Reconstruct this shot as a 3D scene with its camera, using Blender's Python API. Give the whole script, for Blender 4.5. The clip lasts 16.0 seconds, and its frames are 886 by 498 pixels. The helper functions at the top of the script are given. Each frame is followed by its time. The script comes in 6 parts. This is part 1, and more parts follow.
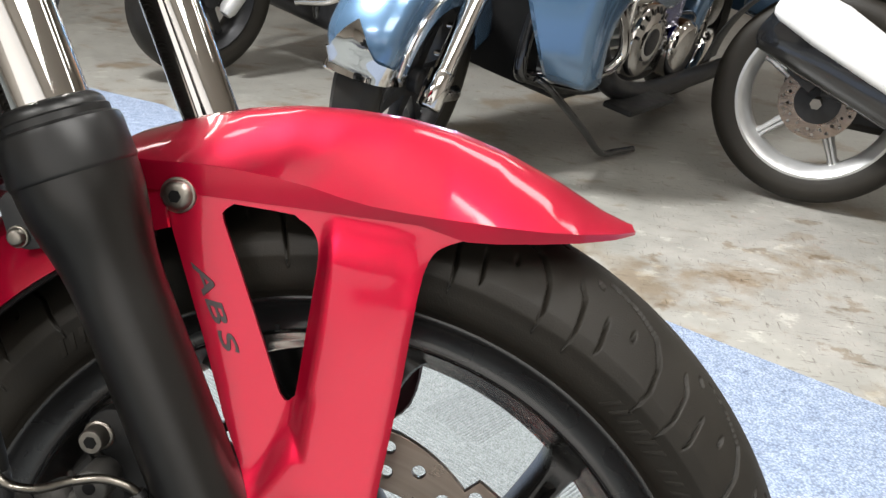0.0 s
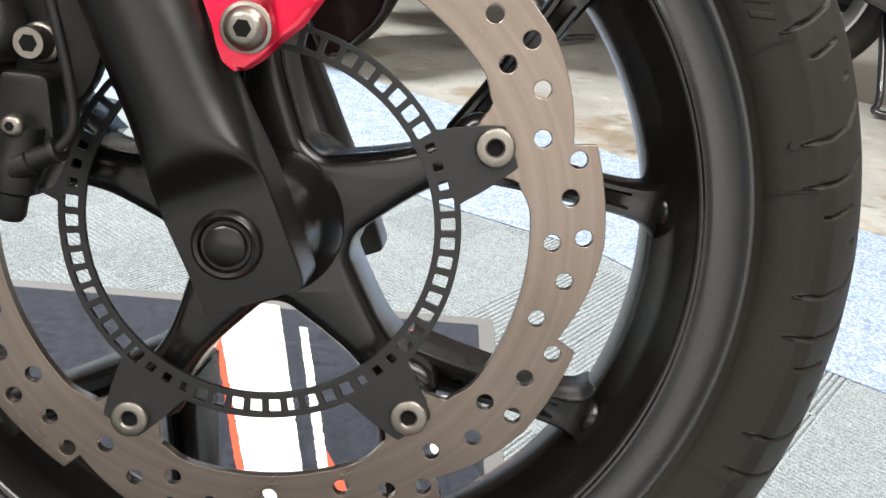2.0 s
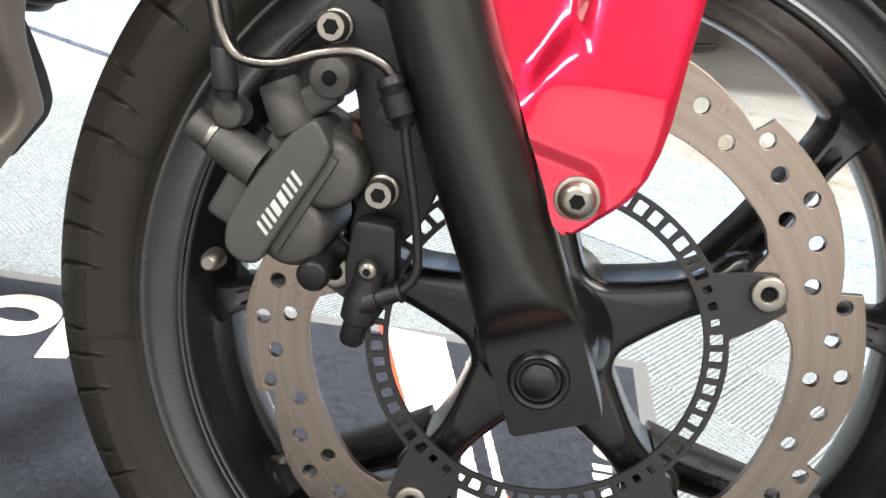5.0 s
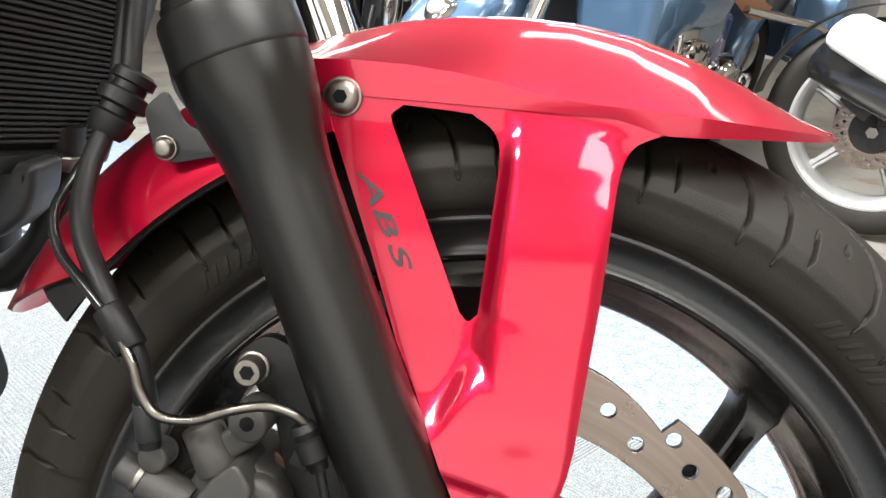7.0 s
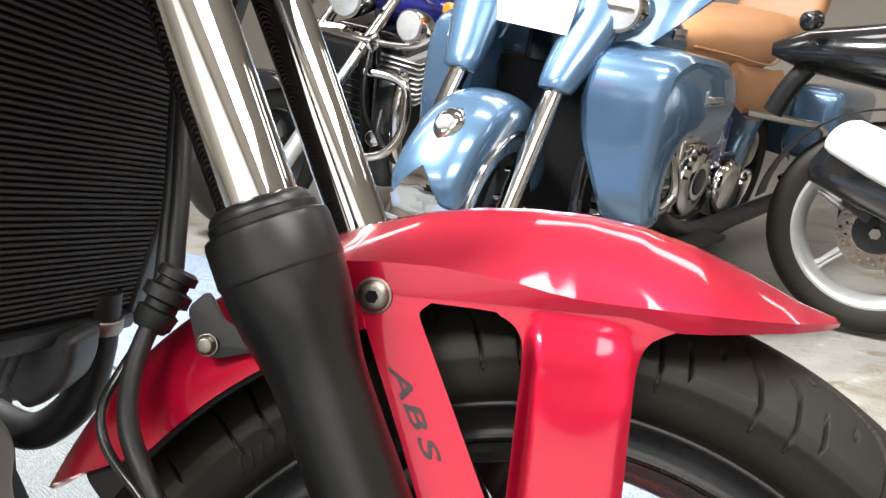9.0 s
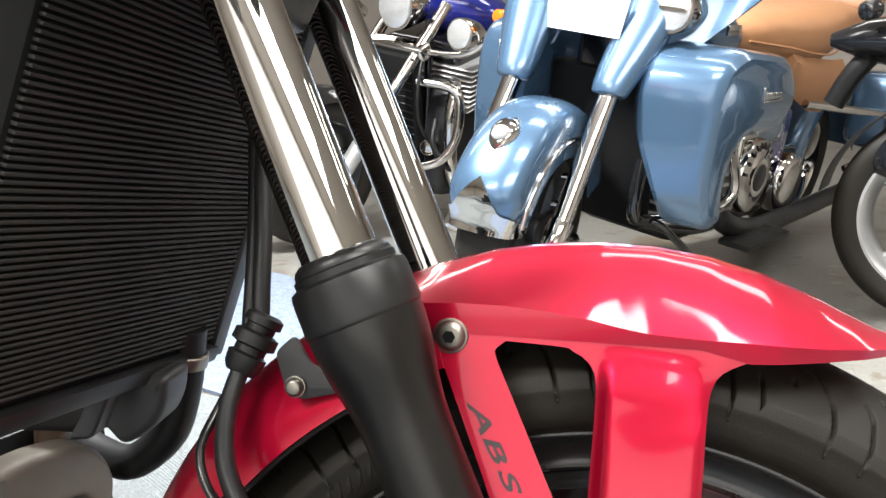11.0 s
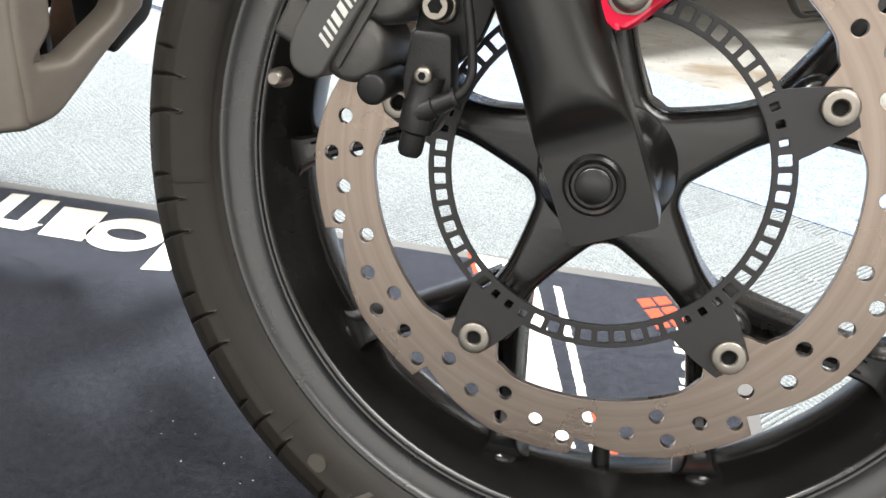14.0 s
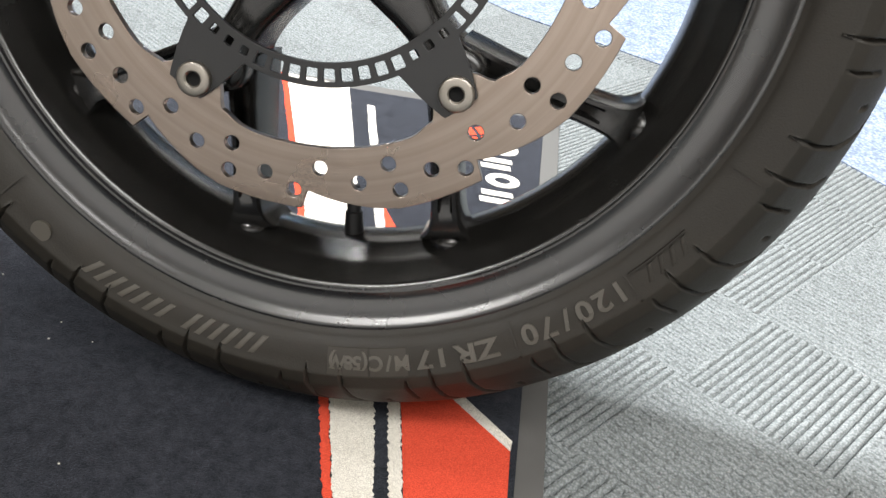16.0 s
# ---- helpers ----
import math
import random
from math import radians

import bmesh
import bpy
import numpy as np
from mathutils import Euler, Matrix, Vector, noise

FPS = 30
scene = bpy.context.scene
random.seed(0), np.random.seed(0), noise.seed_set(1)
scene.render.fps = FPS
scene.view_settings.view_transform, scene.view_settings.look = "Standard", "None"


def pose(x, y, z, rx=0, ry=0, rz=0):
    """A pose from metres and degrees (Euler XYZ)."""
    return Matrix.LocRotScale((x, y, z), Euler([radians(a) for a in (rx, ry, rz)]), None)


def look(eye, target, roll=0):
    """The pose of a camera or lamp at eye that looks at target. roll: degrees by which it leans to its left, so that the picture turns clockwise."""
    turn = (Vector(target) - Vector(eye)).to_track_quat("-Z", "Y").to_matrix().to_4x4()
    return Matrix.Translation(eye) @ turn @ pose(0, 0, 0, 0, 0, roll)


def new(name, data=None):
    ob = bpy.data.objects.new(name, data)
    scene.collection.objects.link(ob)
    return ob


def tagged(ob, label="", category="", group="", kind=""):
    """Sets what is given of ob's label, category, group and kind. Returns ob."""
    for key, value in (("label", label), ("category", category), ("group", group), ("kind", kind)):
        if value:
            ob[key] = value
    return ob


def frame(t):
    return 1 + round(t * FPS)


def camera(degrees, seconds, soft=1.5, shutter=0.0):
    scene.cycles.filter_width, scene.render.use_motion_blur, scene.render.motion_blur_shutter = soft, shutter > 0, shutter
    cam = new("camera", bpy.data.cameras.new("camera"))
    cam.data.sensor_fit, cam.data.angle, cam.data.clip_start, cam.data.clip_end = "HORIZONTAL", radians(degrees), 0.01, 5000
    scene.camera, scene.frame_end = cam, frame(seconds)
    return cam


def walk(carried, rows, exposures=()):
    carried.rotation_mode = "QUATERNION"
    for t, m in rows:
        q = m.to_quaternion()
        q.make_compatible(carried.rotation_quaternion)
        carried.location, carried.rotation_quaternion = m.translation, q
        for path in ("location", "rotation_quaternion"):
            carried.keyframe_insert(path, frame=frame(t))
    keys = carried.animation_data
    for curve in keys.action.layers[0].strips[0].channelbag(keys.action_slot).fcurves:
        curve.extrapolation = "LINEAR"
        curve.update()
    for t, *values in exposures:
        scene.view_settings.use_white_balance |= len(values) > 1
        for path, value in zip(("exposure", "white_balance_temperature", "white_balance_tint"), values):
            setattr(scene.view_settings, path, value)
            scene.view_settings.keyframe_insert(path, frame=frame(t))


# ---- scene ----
cam = camera(54.18, 16.0)
# seconds, eye in metres, turn in degrees
PATH = [
    (0.0, 0.0856, -0.4277, 0.7549, 67.15, -5.46, 6.69),
    (0.3, 0.1153, -0.4021, 0.6592, 67.05, -5.24, 6.21),
    (0.5, 0.1065, -0.3885, 0.6106, 67.19, -5.69, 3.80),
    (1.0, 0.1023, -0.3957, 0.5675, 67.17, -6.00, 3.19),
    (1.5, 0.0964, -0.4042, 0.5153, 66.87, -6.26, 3.13),
    (2.0, 0.0904, -0.4191, 0.4768, 65.60, -6.68, 3.41),
    (2.5, 0.0676, -0.4342, 0.4618, 63.15, -7.80, 3.92),
    (3.0, 0.0432, -0.4559, 0.4517, 61.84, -9.54, 7.12),
    (3.2, 0.0344, -0.4611, 0.4497, 61.65, -9.41, 8.18),
    (5.3, -0.0206, -0.4386, 0.5686, 64.23, -7.07, 9.55),
    (5.5, -0.0150, -0.4365, 0.5784, 65.94, -6.53, 9.15),
    (6.0, -0.0109, -0.4271, 0.6145, 68.39, -5.38, 8.39),
    (6.5, -0.0006, -0.4224, 0.6316, 70.10, -4.66, 7.90),
    (7.0, 0.0068, -0.4198, 0.6515, 71.77, -3.91, 7.49),
    (7.5, 0.0075, -0.4230, 0.6667, 72.79, -3.26, 7.25),
    (8.0, 0.0089, -0.4201, 0.6785, 73.93, -3.03, 7.38),
    (8.5, 0.0053, -0.4215, 0.6905, 75.34, -3.15, 7.49),
    (9.0, -0.0055, -0.4321, 0.7122, 77.31, -3.19, 7.73),
    (9.2, -0.0124, -0.4344, 0.7282, 78.50, -3.06, 7.96),
    (11.3, -0.0125, -0.4563, 0.7379, 76.46, -0.05, 11.03),
    (11.5, -0.0135, -0.4608, 0.7154, 74.33, -0.17, 10.87),
    (12.0, -0.0123, -0.4534, 0.6607, 72.56, -0.58, 12.06),
    (12.5, -0.0223, -0.4586, 0.6074, 68.75, -2.17, 13.48),
    (13.0, -0.0247, -0.4702, 0.5763, 66.54, -2.89, 14.49),
    (13.5, -0.0107, -0.4816, 0.5355, 65.51, -3.80, 15.69),
    (14.0, 0.0246, -0.4807, 0.4729, 63.04, -4.31, 16.06),
    (14.5, 0.0526, -0.4842, 0.4348, 61.03, -4.64, 15.71),
    (15.0, 0.0754, -0.4815, 0.4088, 58.42, -6.05, 13.97),
    (15.5, 0.0978, -0.4781, 0.4005, 57.17, -7.24, 12.20),
    (16.0, 0.1210, -0.4721, 0.3997, 56.53, -8.09, 9.98),
]
walk(cam, [(t, pose(x, y, z, rx, ry, rz)) for t, x, y, z, rx, ry, rz in PATH],
     [(0.0, -0.17), (0.5, 0.03), (1.5, 0.13), (3.0, 0.18), (5.5, 0.50), (7.0, 0.44), (9.0, 0.17), (11.5, 0.28), (12.5, 0.54), (13.5, 0.46), (14.5, 0.45), (16.0, 0.12)])

# ---- world, lamps ----
world = bpy.data.worlds.new("showroom_air")
scene.world = world
world.use_nodes = True
world.node_tree.nodes["Background"].inputs["Color"].default_value = (0.75, 0.82, 0.9, 1)
world.node_tree.nodes["Background"].inputs["Strength"].default_value = 0.25


def area_lamp(name, at, target, sx, sy, watts, colour):
    data = bpy.data.lights.new(name, "AREA")
    data.shape, data.size, data.size_y, data.energy, data.color = "RECTANGLE", sx, sy, watts, colour
    ob = new(name, data)
    ob.matrix_world = look(at, target)
    return ob


# a bright ceiling lamp a little behind the bike, rows of ceiling strips, and the shop front behind the camera
area_lamp("ceiling_lamp", (-1.25, 0.95, 2.94), (-0.05, 0.2, 0.0), 0.60, 0.42, 390, (0.98, 0.99, 1.0))
area_lamp("shop_front_light", (0.3, -4.3, 1.6), (0.3, 0, 1.6), 5.4, 2.6, 42, (0.97, 0.98, 1.0))
area_lamp("ceiling_panel", (1.55, -1.5, 2.94), (1.55, -1.5, 0), 2.4, 1.6, 120, (1.0, 0.98, 0.95))
area_lamp("strip_light", (-1.7, -2.0, 2.94), (-1.7, -2.0, 0), 1.5, 0.42, 110, (1.0, 0.98, 0.95))
area_lamp("strip_light", (1.15, 0.55, 2.94), (1.15, 0.55, 0), 1.5, 0.60, 50, (1.0, 0.98, 0.95))
for sx in (-2.2, 0.8, 3.6):
    for sy, watts in ((2.4, 15), (4.4, 16)):
        area_lamp("strip_light", (sx, sy, 2.94), (sx, sy, 0), 1.5, 0.42, watts, (1.0, 0.98, 0.95))


# ---- materials ----
def material(name, colour, rough=0.5, metal=0.0, colour2=None, scale=40.0, amount=0.5, bump=0.0, bump_scale=None,
             coat=0.0, rough_var=0.08, spec=0.5, stretch=(1, 1, 1)):
    """A surface with colour, gloss and relief that vary at two scales."""
    m = bpy.data.materials.new(name)
    m.use_nodes = True
    nt, b = m.node_tree, m.node_tree.nodes["Principled BSDF"]
    tc = nt.nodes.new("ShaderNodeTexCoord")
    mp = nt.nodes.new("ShaderNodeMapping")
    mp.inputs["Scale"].default_value = stretch
    nt.links.new(tc.outputs["Object"], mp.inputs["Vector"])
    big, fine = nt.nodes.new("ShaderNodeTexNoise"), nt.nodes.new("ShaderNodeTexNoise")
    big.inputs["Scale"].default_value, big.inputs["Detail"].default_value = scale / 6.0, 3
    fine.inputs["Scale"].default_value, fine.inputs["Detail"].default_value = scale, 6
    nt.links.new(mp.outputs[0], big.inputs["Vector"])
    nt.links.new(mp.outputs[0], fine.inputs["Vector"])
    add = nt.nodes.new("ShaderNodeMath")
    add.operation = "MULTIPLY_ADD"
    add.inputs[1].default_value = 0.5
    half = nt.nodes.new("ShaderNodeMath")
    half.operation = "MULTIPLY"
    half.inputs[1].default_value = 0.5
    nt.links.new(big.outputs["Fac"], half.inputs[0])
    nt.links.new(fine.outputs["Fac"], add.inputs[0])
    nt.links.new(half.outputs[0], add.inputs[2])
    ramp = nt.nodes.new("ShaderNodeValToRGB")
    ramp.color_ramp.elements[0].position, ramp.color_ramp.elements[1].position = 0.5 - 0.3 * (1 - amount) - 0.03, 0.5 + 0.3 * (1 - amount) + 0.03
    c2 = colour2 or tuple(min(1, c * 1.25 + 0.004) for c in colour)
    ramp.color_ramp.elements[0].color, ramp.color_ramp.elements[1].color = (*colour, 1), (*c2, 1)
    nt.links.new(add.outputs[0], ramp.inputs["Fac"])
    nt.links.new(ramp.outputs["Color"], b.inputs["Base Color"])
    mr = nt.nodes.new("ShaderNodeMapRange")
    mr.inputs["From Min"].default_value, mr.inputs["From Max"].default_value = 0.3, 0.7
    mr.inputs["To Min"].default_value, mr.inputs["To Max"].default_value = max(0.01, rough - rough_var), min(1, rough + rough_var)
    nt.links.new(add.outputs[0], mr.inputs["Value"])
    nt.links.new(mr.outputs[0], b.inputs["Roughness"])
    b.inputs["Metallic"].default_value = metal
    b.inputs["Coat Weight"].default_value = coat
    b.inputs["Coat Roughness"].default_value = 0.04
    b.inputs["Specular IOR Level"].default_value = spec
    if bump:
        bn = nt.nodes.new("ShaderNodeTexNoise")
        bn.inputs["Scale"].default_value, bn.inputs["Detail"].default_value = bump_scale or scale * 4, 4
        nt.links.new(mp.outputs[0], bn.inputs["Vector"])
        bu = nt.nodes.new("ShaderNodeBump")
        bu.inputs["Strength"].default_value, bu.inputs["Distance"].default_value = bump, 0.002
        nt.links.new(bn.outputs["Fac"], bu.inputs["Height"])
        nt.links.new(bu.outputs[0], b.inputs["Normal"])
    return m


def looped(name, dark, light, scale, relief=0.0016):
    """Carpet pile: small yarn loops, uneven in tone, shade between them painted in, with dirt at a larger scale."""
    m = material(name, dark, 0.95, 0.0, light, scale, 0.2, spec=0.08)
    nt, b = m.node_tree, m.node_tree.nodes["Principled BSDF"]
    tc, vor, mx, rg, bu = (nt.nodes.new(k) for k in ("ShaderNodeTexCoord", "ShaderNodeTexVoronoi", "ShaderNodeMix", "ShaderNodeMapRange", "ShaderNodeBump"))
    geo = nt.nodes.new("ShaderNodeNewGeometry")
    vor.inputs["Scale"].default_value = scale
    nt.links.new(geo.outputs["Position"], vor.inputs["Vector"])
    # loop tops lightened, gaps darkened: the pile's shading multiplied into the colour
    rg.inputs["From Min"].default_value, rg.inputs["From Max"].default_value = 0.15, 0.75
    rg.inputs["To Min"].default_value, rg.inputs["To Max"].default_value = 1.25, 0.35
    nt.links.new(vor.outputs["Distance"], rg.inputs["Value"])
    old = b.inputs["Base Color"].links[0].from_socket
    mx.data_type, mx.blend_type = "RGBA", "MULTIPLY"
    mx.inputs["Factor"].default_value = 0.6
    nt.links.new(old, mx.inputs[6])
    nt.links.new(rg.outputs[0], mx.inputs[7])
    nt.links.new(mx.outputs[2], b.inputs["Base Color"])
    bu.invert = True
    bu.inputs["Strength"].default_value, bu.inputs["Distance"].default_value = 0.8, relief
    nt.links.new(vor.outputs["Distance"], bu.inputs["Height"])
    nt.links.new(bu.outputs[0], b.inputs["Normal"])
    return m


RED = material("candy_red_paint", (0.50, 0.0046, 0.034), 0.34, 0.75, (0.505, 0.0048, 0.035), 1400, 0.2, coat=1.0, rough_var=0.004, spec=0.1)
RED.node_tree.nodes["Principled BSDF"].inputs["Coat Roughness"].default_value = 0.07
# darkened red for the far stay: its shade is put into the colour
RED_SHADE = material("shaded_red_paint", (0.030, 0.004, 0.006), 0.5, 0.0, (0.04, 0.006, 0.008), 60, 0.3)
RUBBER = material("tyre_rubber", (0.0090, 0.0076, 0.0054), 0.56, 0.0, (0.0165, 0.0138, 0.0098), 60, 0.3, 0.12, 900, spec=0.32)
RUBBER_WORN = material("scuffed_tyre_rubber", (0.018, 0.0155, 0.0115), 0.55, 0.0, (0.030, 0.026, 0.020), 120, 0.3, spec=0.35)
RUBBER_MARK = material("raised_tyre_rubber", (0.044, 0.039, 0.031), 0.5, 0.0, (0.058, 0.052, 0.042), 90, 0.3)
SATIN = material("satin_black_alloy", (0.0050, 0.0048, 0.0044), 0.25, 0.0, (0.0085, 0.0081, 0.0075), 30, 0.4, 0.04, 500, rough_var=0.05, spec=0.55)
RIM = material("satin_black_rim", (0.0052, 0.0049, 0.0044), 0.24, 0.0, (0.0088, 0.0083, 0.0075), 30, 0.4, 0.04, 500, rough_var=0.06, spec=0.85)
FLANGE = material("grey_black_rim_flange", (0.009, 0.009, 0.0092), 0.27, 0.0, (0.014, 0.014, 0.0142), 30, 0.4, rough_var=0.03, spec=0.75)
FORK = material("matt_black_fork_paint", (0.0040, 0.0035, 0.0029), 0.31, 0.0, (0.0060, 0.0053, 0.0045), 25, 0.5, 0.05, 1400, rough_var=0.04, spec=0.5)
CAP = material("black_seal_cap", (0.006, 0.006, 0.006), 0.36, 0.0, (0.010, 0.010, 0.010), 40, 0.3)
PLASTIC = material("black_plastic", (0.005, 0.005, 0.005), 0.45, 0.0, (0.009, 0.009, 0.009), 40, 0.4, 0.1, 900, spec=0.36)
CALIPER = material("cast_grey_caliper", (0.048, 0.046, 0.042), 0.45, 0.3, (0.076, 0.073, 0.068), 160, 0.3, 0.3, 1500)
CALIPER_FACE = material("machined_dark_face", (0.048, 0.047, 0.044), 0.5, 0.2, (0.062, 0.060, 0.057), 200, 0.3, 0.15, 1800)


def turned(name, colour, colour2, rough, metal):
    """Metal ground in rings round the local y axis, with a faint heat tint."""
    m = material(name, colour, rough, metal, colour2, 24, 0.3)
    nt, b = m.node_tree, m.node_tree.nodes["Principled BSDF"]
    tc, sep = nt.nodes.new("ShaderNodeTexCoord"), nt.nodes.new("ShaderNodeSeparateXYZ")
    nt.links.new(tc.outputs["Object"], sep.inputs[0])
    xz = nt.nodes.new("ShaderNodeCombineXYZ")
    nt.links.new(sep.outputs["X"], xz.inputs["X"])
    nt.links.new(sep.outputs["Z"], xz.inputs["Y"])
    ln = nt.nodes.new("ShaderNodeVectorMath")
    ln.operation = "LENGTH"
    nt.links.new(xz.outputs[0], ln.inputs[0])
    rings, fine = nt.nodes.new("ShaderNodeTexNoise"), nt.nodes.new("ShaderNodeTexNoise")
    for n, sc, d in ((rings, 210, 2), (fine, 2600, 2)):
        n.noise_dimensions = "1D"
        n.inputs["Scale"].default_value, n.inputs["Detail"].default_value = sc, d
        nt.links.new(ln.outputs["Value"], n.inputs["W"])
    old = b.inputs["Base Color"].links[0].from_socket
    tint = nt.nodes.new("ShaderNodeMix")
    tint.data_type, tint.blend_type = "RGBA", "MULTIPLY"
    ramp = nt.nodes.new("ShaderNodeValToRGB")
    ramp.color_ramp.elements[0].position, ramp.color_ramp.elements[1].position = 0.34, 0.66
    ramp.color_ramp.elements[0].color, ramp.color_ramp.elements[1].color = (0.62, 0.52, 0.46, 1), (1, 1, 1, 1)
    nt.links.new(rings.outputs["Fac"], ramp.inputs["Fac"])
    tint.inputs["Factor"].default_value = 0.32
    nt.links.new(old, tint.inputs[6])
    nt.links.new(ramp.outputs["Color"], tint.inputs[7])
    nt.links.new(tint.outputs[2], b.inputs["Base Color"])
    bu = nt.nodes.new("ShaderNodeBump")
    bu.inputs["Strength"].default_value, bu.inputs["Distance"].default_value = 0.25, 0.0004
    nt.links.new(fine.outputs["Fac"], bu.inputs["Height"])
    nt.links.new(bu.outputs[0], b.inputs["Normal"])
    return m


DISC = turned("ground_disc_steel", (0.238, 0.196, 0.165), (0.300, 0.252, 0.215), 0.29, 0.97)
STEEL = material("bolt_steel", (0.25, 0.23, 0.20), 0.40, 1.0, (0.33, 0.305, 0.27), 300, 0.3, 0.1, 900)
LINE = material("dull_steel_line", (0.16, 0.145, 0.125), 0.3, 1.0, (0.24, 0.22, 0.19), 120, 0.3)
CABLE = material("glossy_black_cable", (0.006, 0.006, 0.006), 0.22, 0.0, (0.010, 0.010, 0.010), 60, 0.3, spec=0.6)
CHROME = material("chrome", (0.62, 0.60, 0.57), 0.05, 1.0, (0.66, 0.64, 0.62), 60, 0.3, rough_var=0.02)
RING = material("black_coated_ring", (0.008, 0.008, 0.0085), 0.5, 0.0, (0.014, 0.014, 0.0145), 200, 0.3)
FIN = material("dusty_radiator_fins", (0.0025, 0.0025, 0.0025), 0.7, 0.0, (0.020, 0.017, 0.013), 55, 0.05, stretch=(1, 1, 2.5))
# near-black for radiator cores, and for hole shade painted on flat bolt discs
HOLE = material("black_and_hole_shade", (0.004, 0.004, 0.004), 0.8, spec=0.15)
DECAL = material("dark_grey_decal", (0.03, 0.022, 0.024), 0.35)
WHITE_PRINT = material("white_print", (0.42, 0.42, 0.40), 0.5)
TAUPE = material("taupe_moulded_cover", (0.150, 0.131, 0.108), 0.45, 0.15, (0.178, 0.155, 0.129), 90, 0.4, 0.1, 1500)
GREY_PLASTIC = material("grey_bracket_plastic", (0.016, 0.0165, 0.017), 0.45, 0.0, (0.026, 0.0265, 0.0275), 50, 0.4)
BLUE = material("metallic_blue_paint", (0.088, 0.165, 0.268), 0.27, 0.6, (0.090, 0.168, 0.272), 900, 0.1, coat=1.0, rough_var=0.004)
TAN = material("tan_leather", (0.33, 0.155, 0.068), 0.5, 0.0, (0.40, 0.195, 0.088), 30, 0.4, 0.3, 300)
SILVER = material("silver_alloy", (0.5, 0.5, 0.49), 0.35, 0.7, (0.58, 0.58, 0.57), 40, 0.4)
PEARL = material("pearl_white_shield", (0.7, 0.7, 0.69), 0.3, 0.1, (0.76, 0.76, 0.75), 60, 0.3, coat=0.5)
BLACK_GLOSS = material("gloss_black", (0.006, 0.006, 0.007), 0.14, 0.0, (0.01, 0.01, 0.01), 30, 0.4, coat=0.6)
DARK_METAL = material("dark_engine_metal", (0.02, 0.02, 0.021), 0.4, 0.6, (0.04, 0.04, 0.042), 60, 0.4, 0.06, 700)
AMBER = material("amber_lens", (0.7, 0.16, 0.01), 0.15)
PAPER = material("white_card", (0.75, 0.75, 0.74), 0.6)
LENS = material("lamp_lens", (0.55, 0.56, 0.56), 0.06, 0.6, (0.75, 0.76, 0.76), 120, 0.3)
RUST = material("rust_brown_casting", (0.055, 0.031, 0.019), 0.6, 0.3, (0.11, 0.066, 0.040), 90, 0.4, 0.2, 500)
DARKBLUE = material("deep_blue_paint", (0.01, 0.015, 0.16), 0.2, 0.3, None, 60, 0.3, coat=1.0)


# ---- builders ----
H = 0.3013
LEAN = 9.84
BIKE = pose(0, 0, H, -LEAN, 0, 0)     # wheel frame: x ahead, y along the axle, z up in the wheel's plane
MID = 0.017                           # the tyre's middle plane
WHEEL = pose(0.0007, -0.0509, 0.3098, -12.48, 0, 0) @ pose(0, 0.0605, 0, 0, 0, 0.38)
TYRE = WHEEL @ pose(0.003, 0.0079, -0.004)


def part(name, bm, mat, parent=None, label="", place=None, smooth=True, sharp=40):
    """Links a bmesh as one mesh object under a thing or a part."""
    if place is not None:
        bm.transform(place)
    bmesh.ops.recalc_face_normals(bm, faces=bm.faces)
    if smooth:
        for f in bm.faces:
            f.smooth = True
        lim = radians(sharp)
        for e in bm.edges:
            if len(e.link_faces) == 2 and e.calc_face_angle(0) > lim:
                e.smooth = False
    me = bpy.data.meshes.new(name)
    bm.to_mesh(me)
    bm.free()
    me.materials.append(mat)
    ob = new(name, me)
    if parent is not None:
        ob.parent = parent
    if label:
        tagged(ob, label)
    return ob


def thing(name, at, label, category, group=""):
    ob = new(name)
    ob.empty_display_size = 0.1
    ob.matrix_world = at
    return tagged(ob, label, category, group)


def lathe(profile, n=96, closed=True, sweep=360.0, start=0.0):
    """Turns (radius, y) pairs round the y axis."""
    bm = bmesh.new()
    full = sweep >= 359.9
    rings = []
    for i in range(n if full else n + 1):
        a = radians(start + sweep * i / n)
        rings.append([bm.verts.new((r * math.cos(a), y, r * math.sin(a))) for r, y in profile])
    k = len(profile)
    for i in range(n):
        a, b = rings[i], rings[(i + 1) % len(rings)]
        for j in range(k if closed else k - 1):
            bm.faces.new((a[j], a[(j + 1) % k], b[(j + 1) % k], b[j]))
    return bm


def add(bm, other):
    """Joins another bmesh into bm."""
    me = bpy.data.meshes.new("tmp")
    other.to_mesh(me)
    other.free()
    bm.from_mesh(me)
    bpy.data.meshes.remove(me)
    return bm


def frame_along(d, up=(0, 0, 1)):
    d = Vector(d).normalized()
    u = Vector(up)
    if abs(d.dot(u)) > 0.95:
        u = Vector((1, 0, 0))
    s = d.cross(u).normalized()
    return s, s.cross(d).normalized(), d


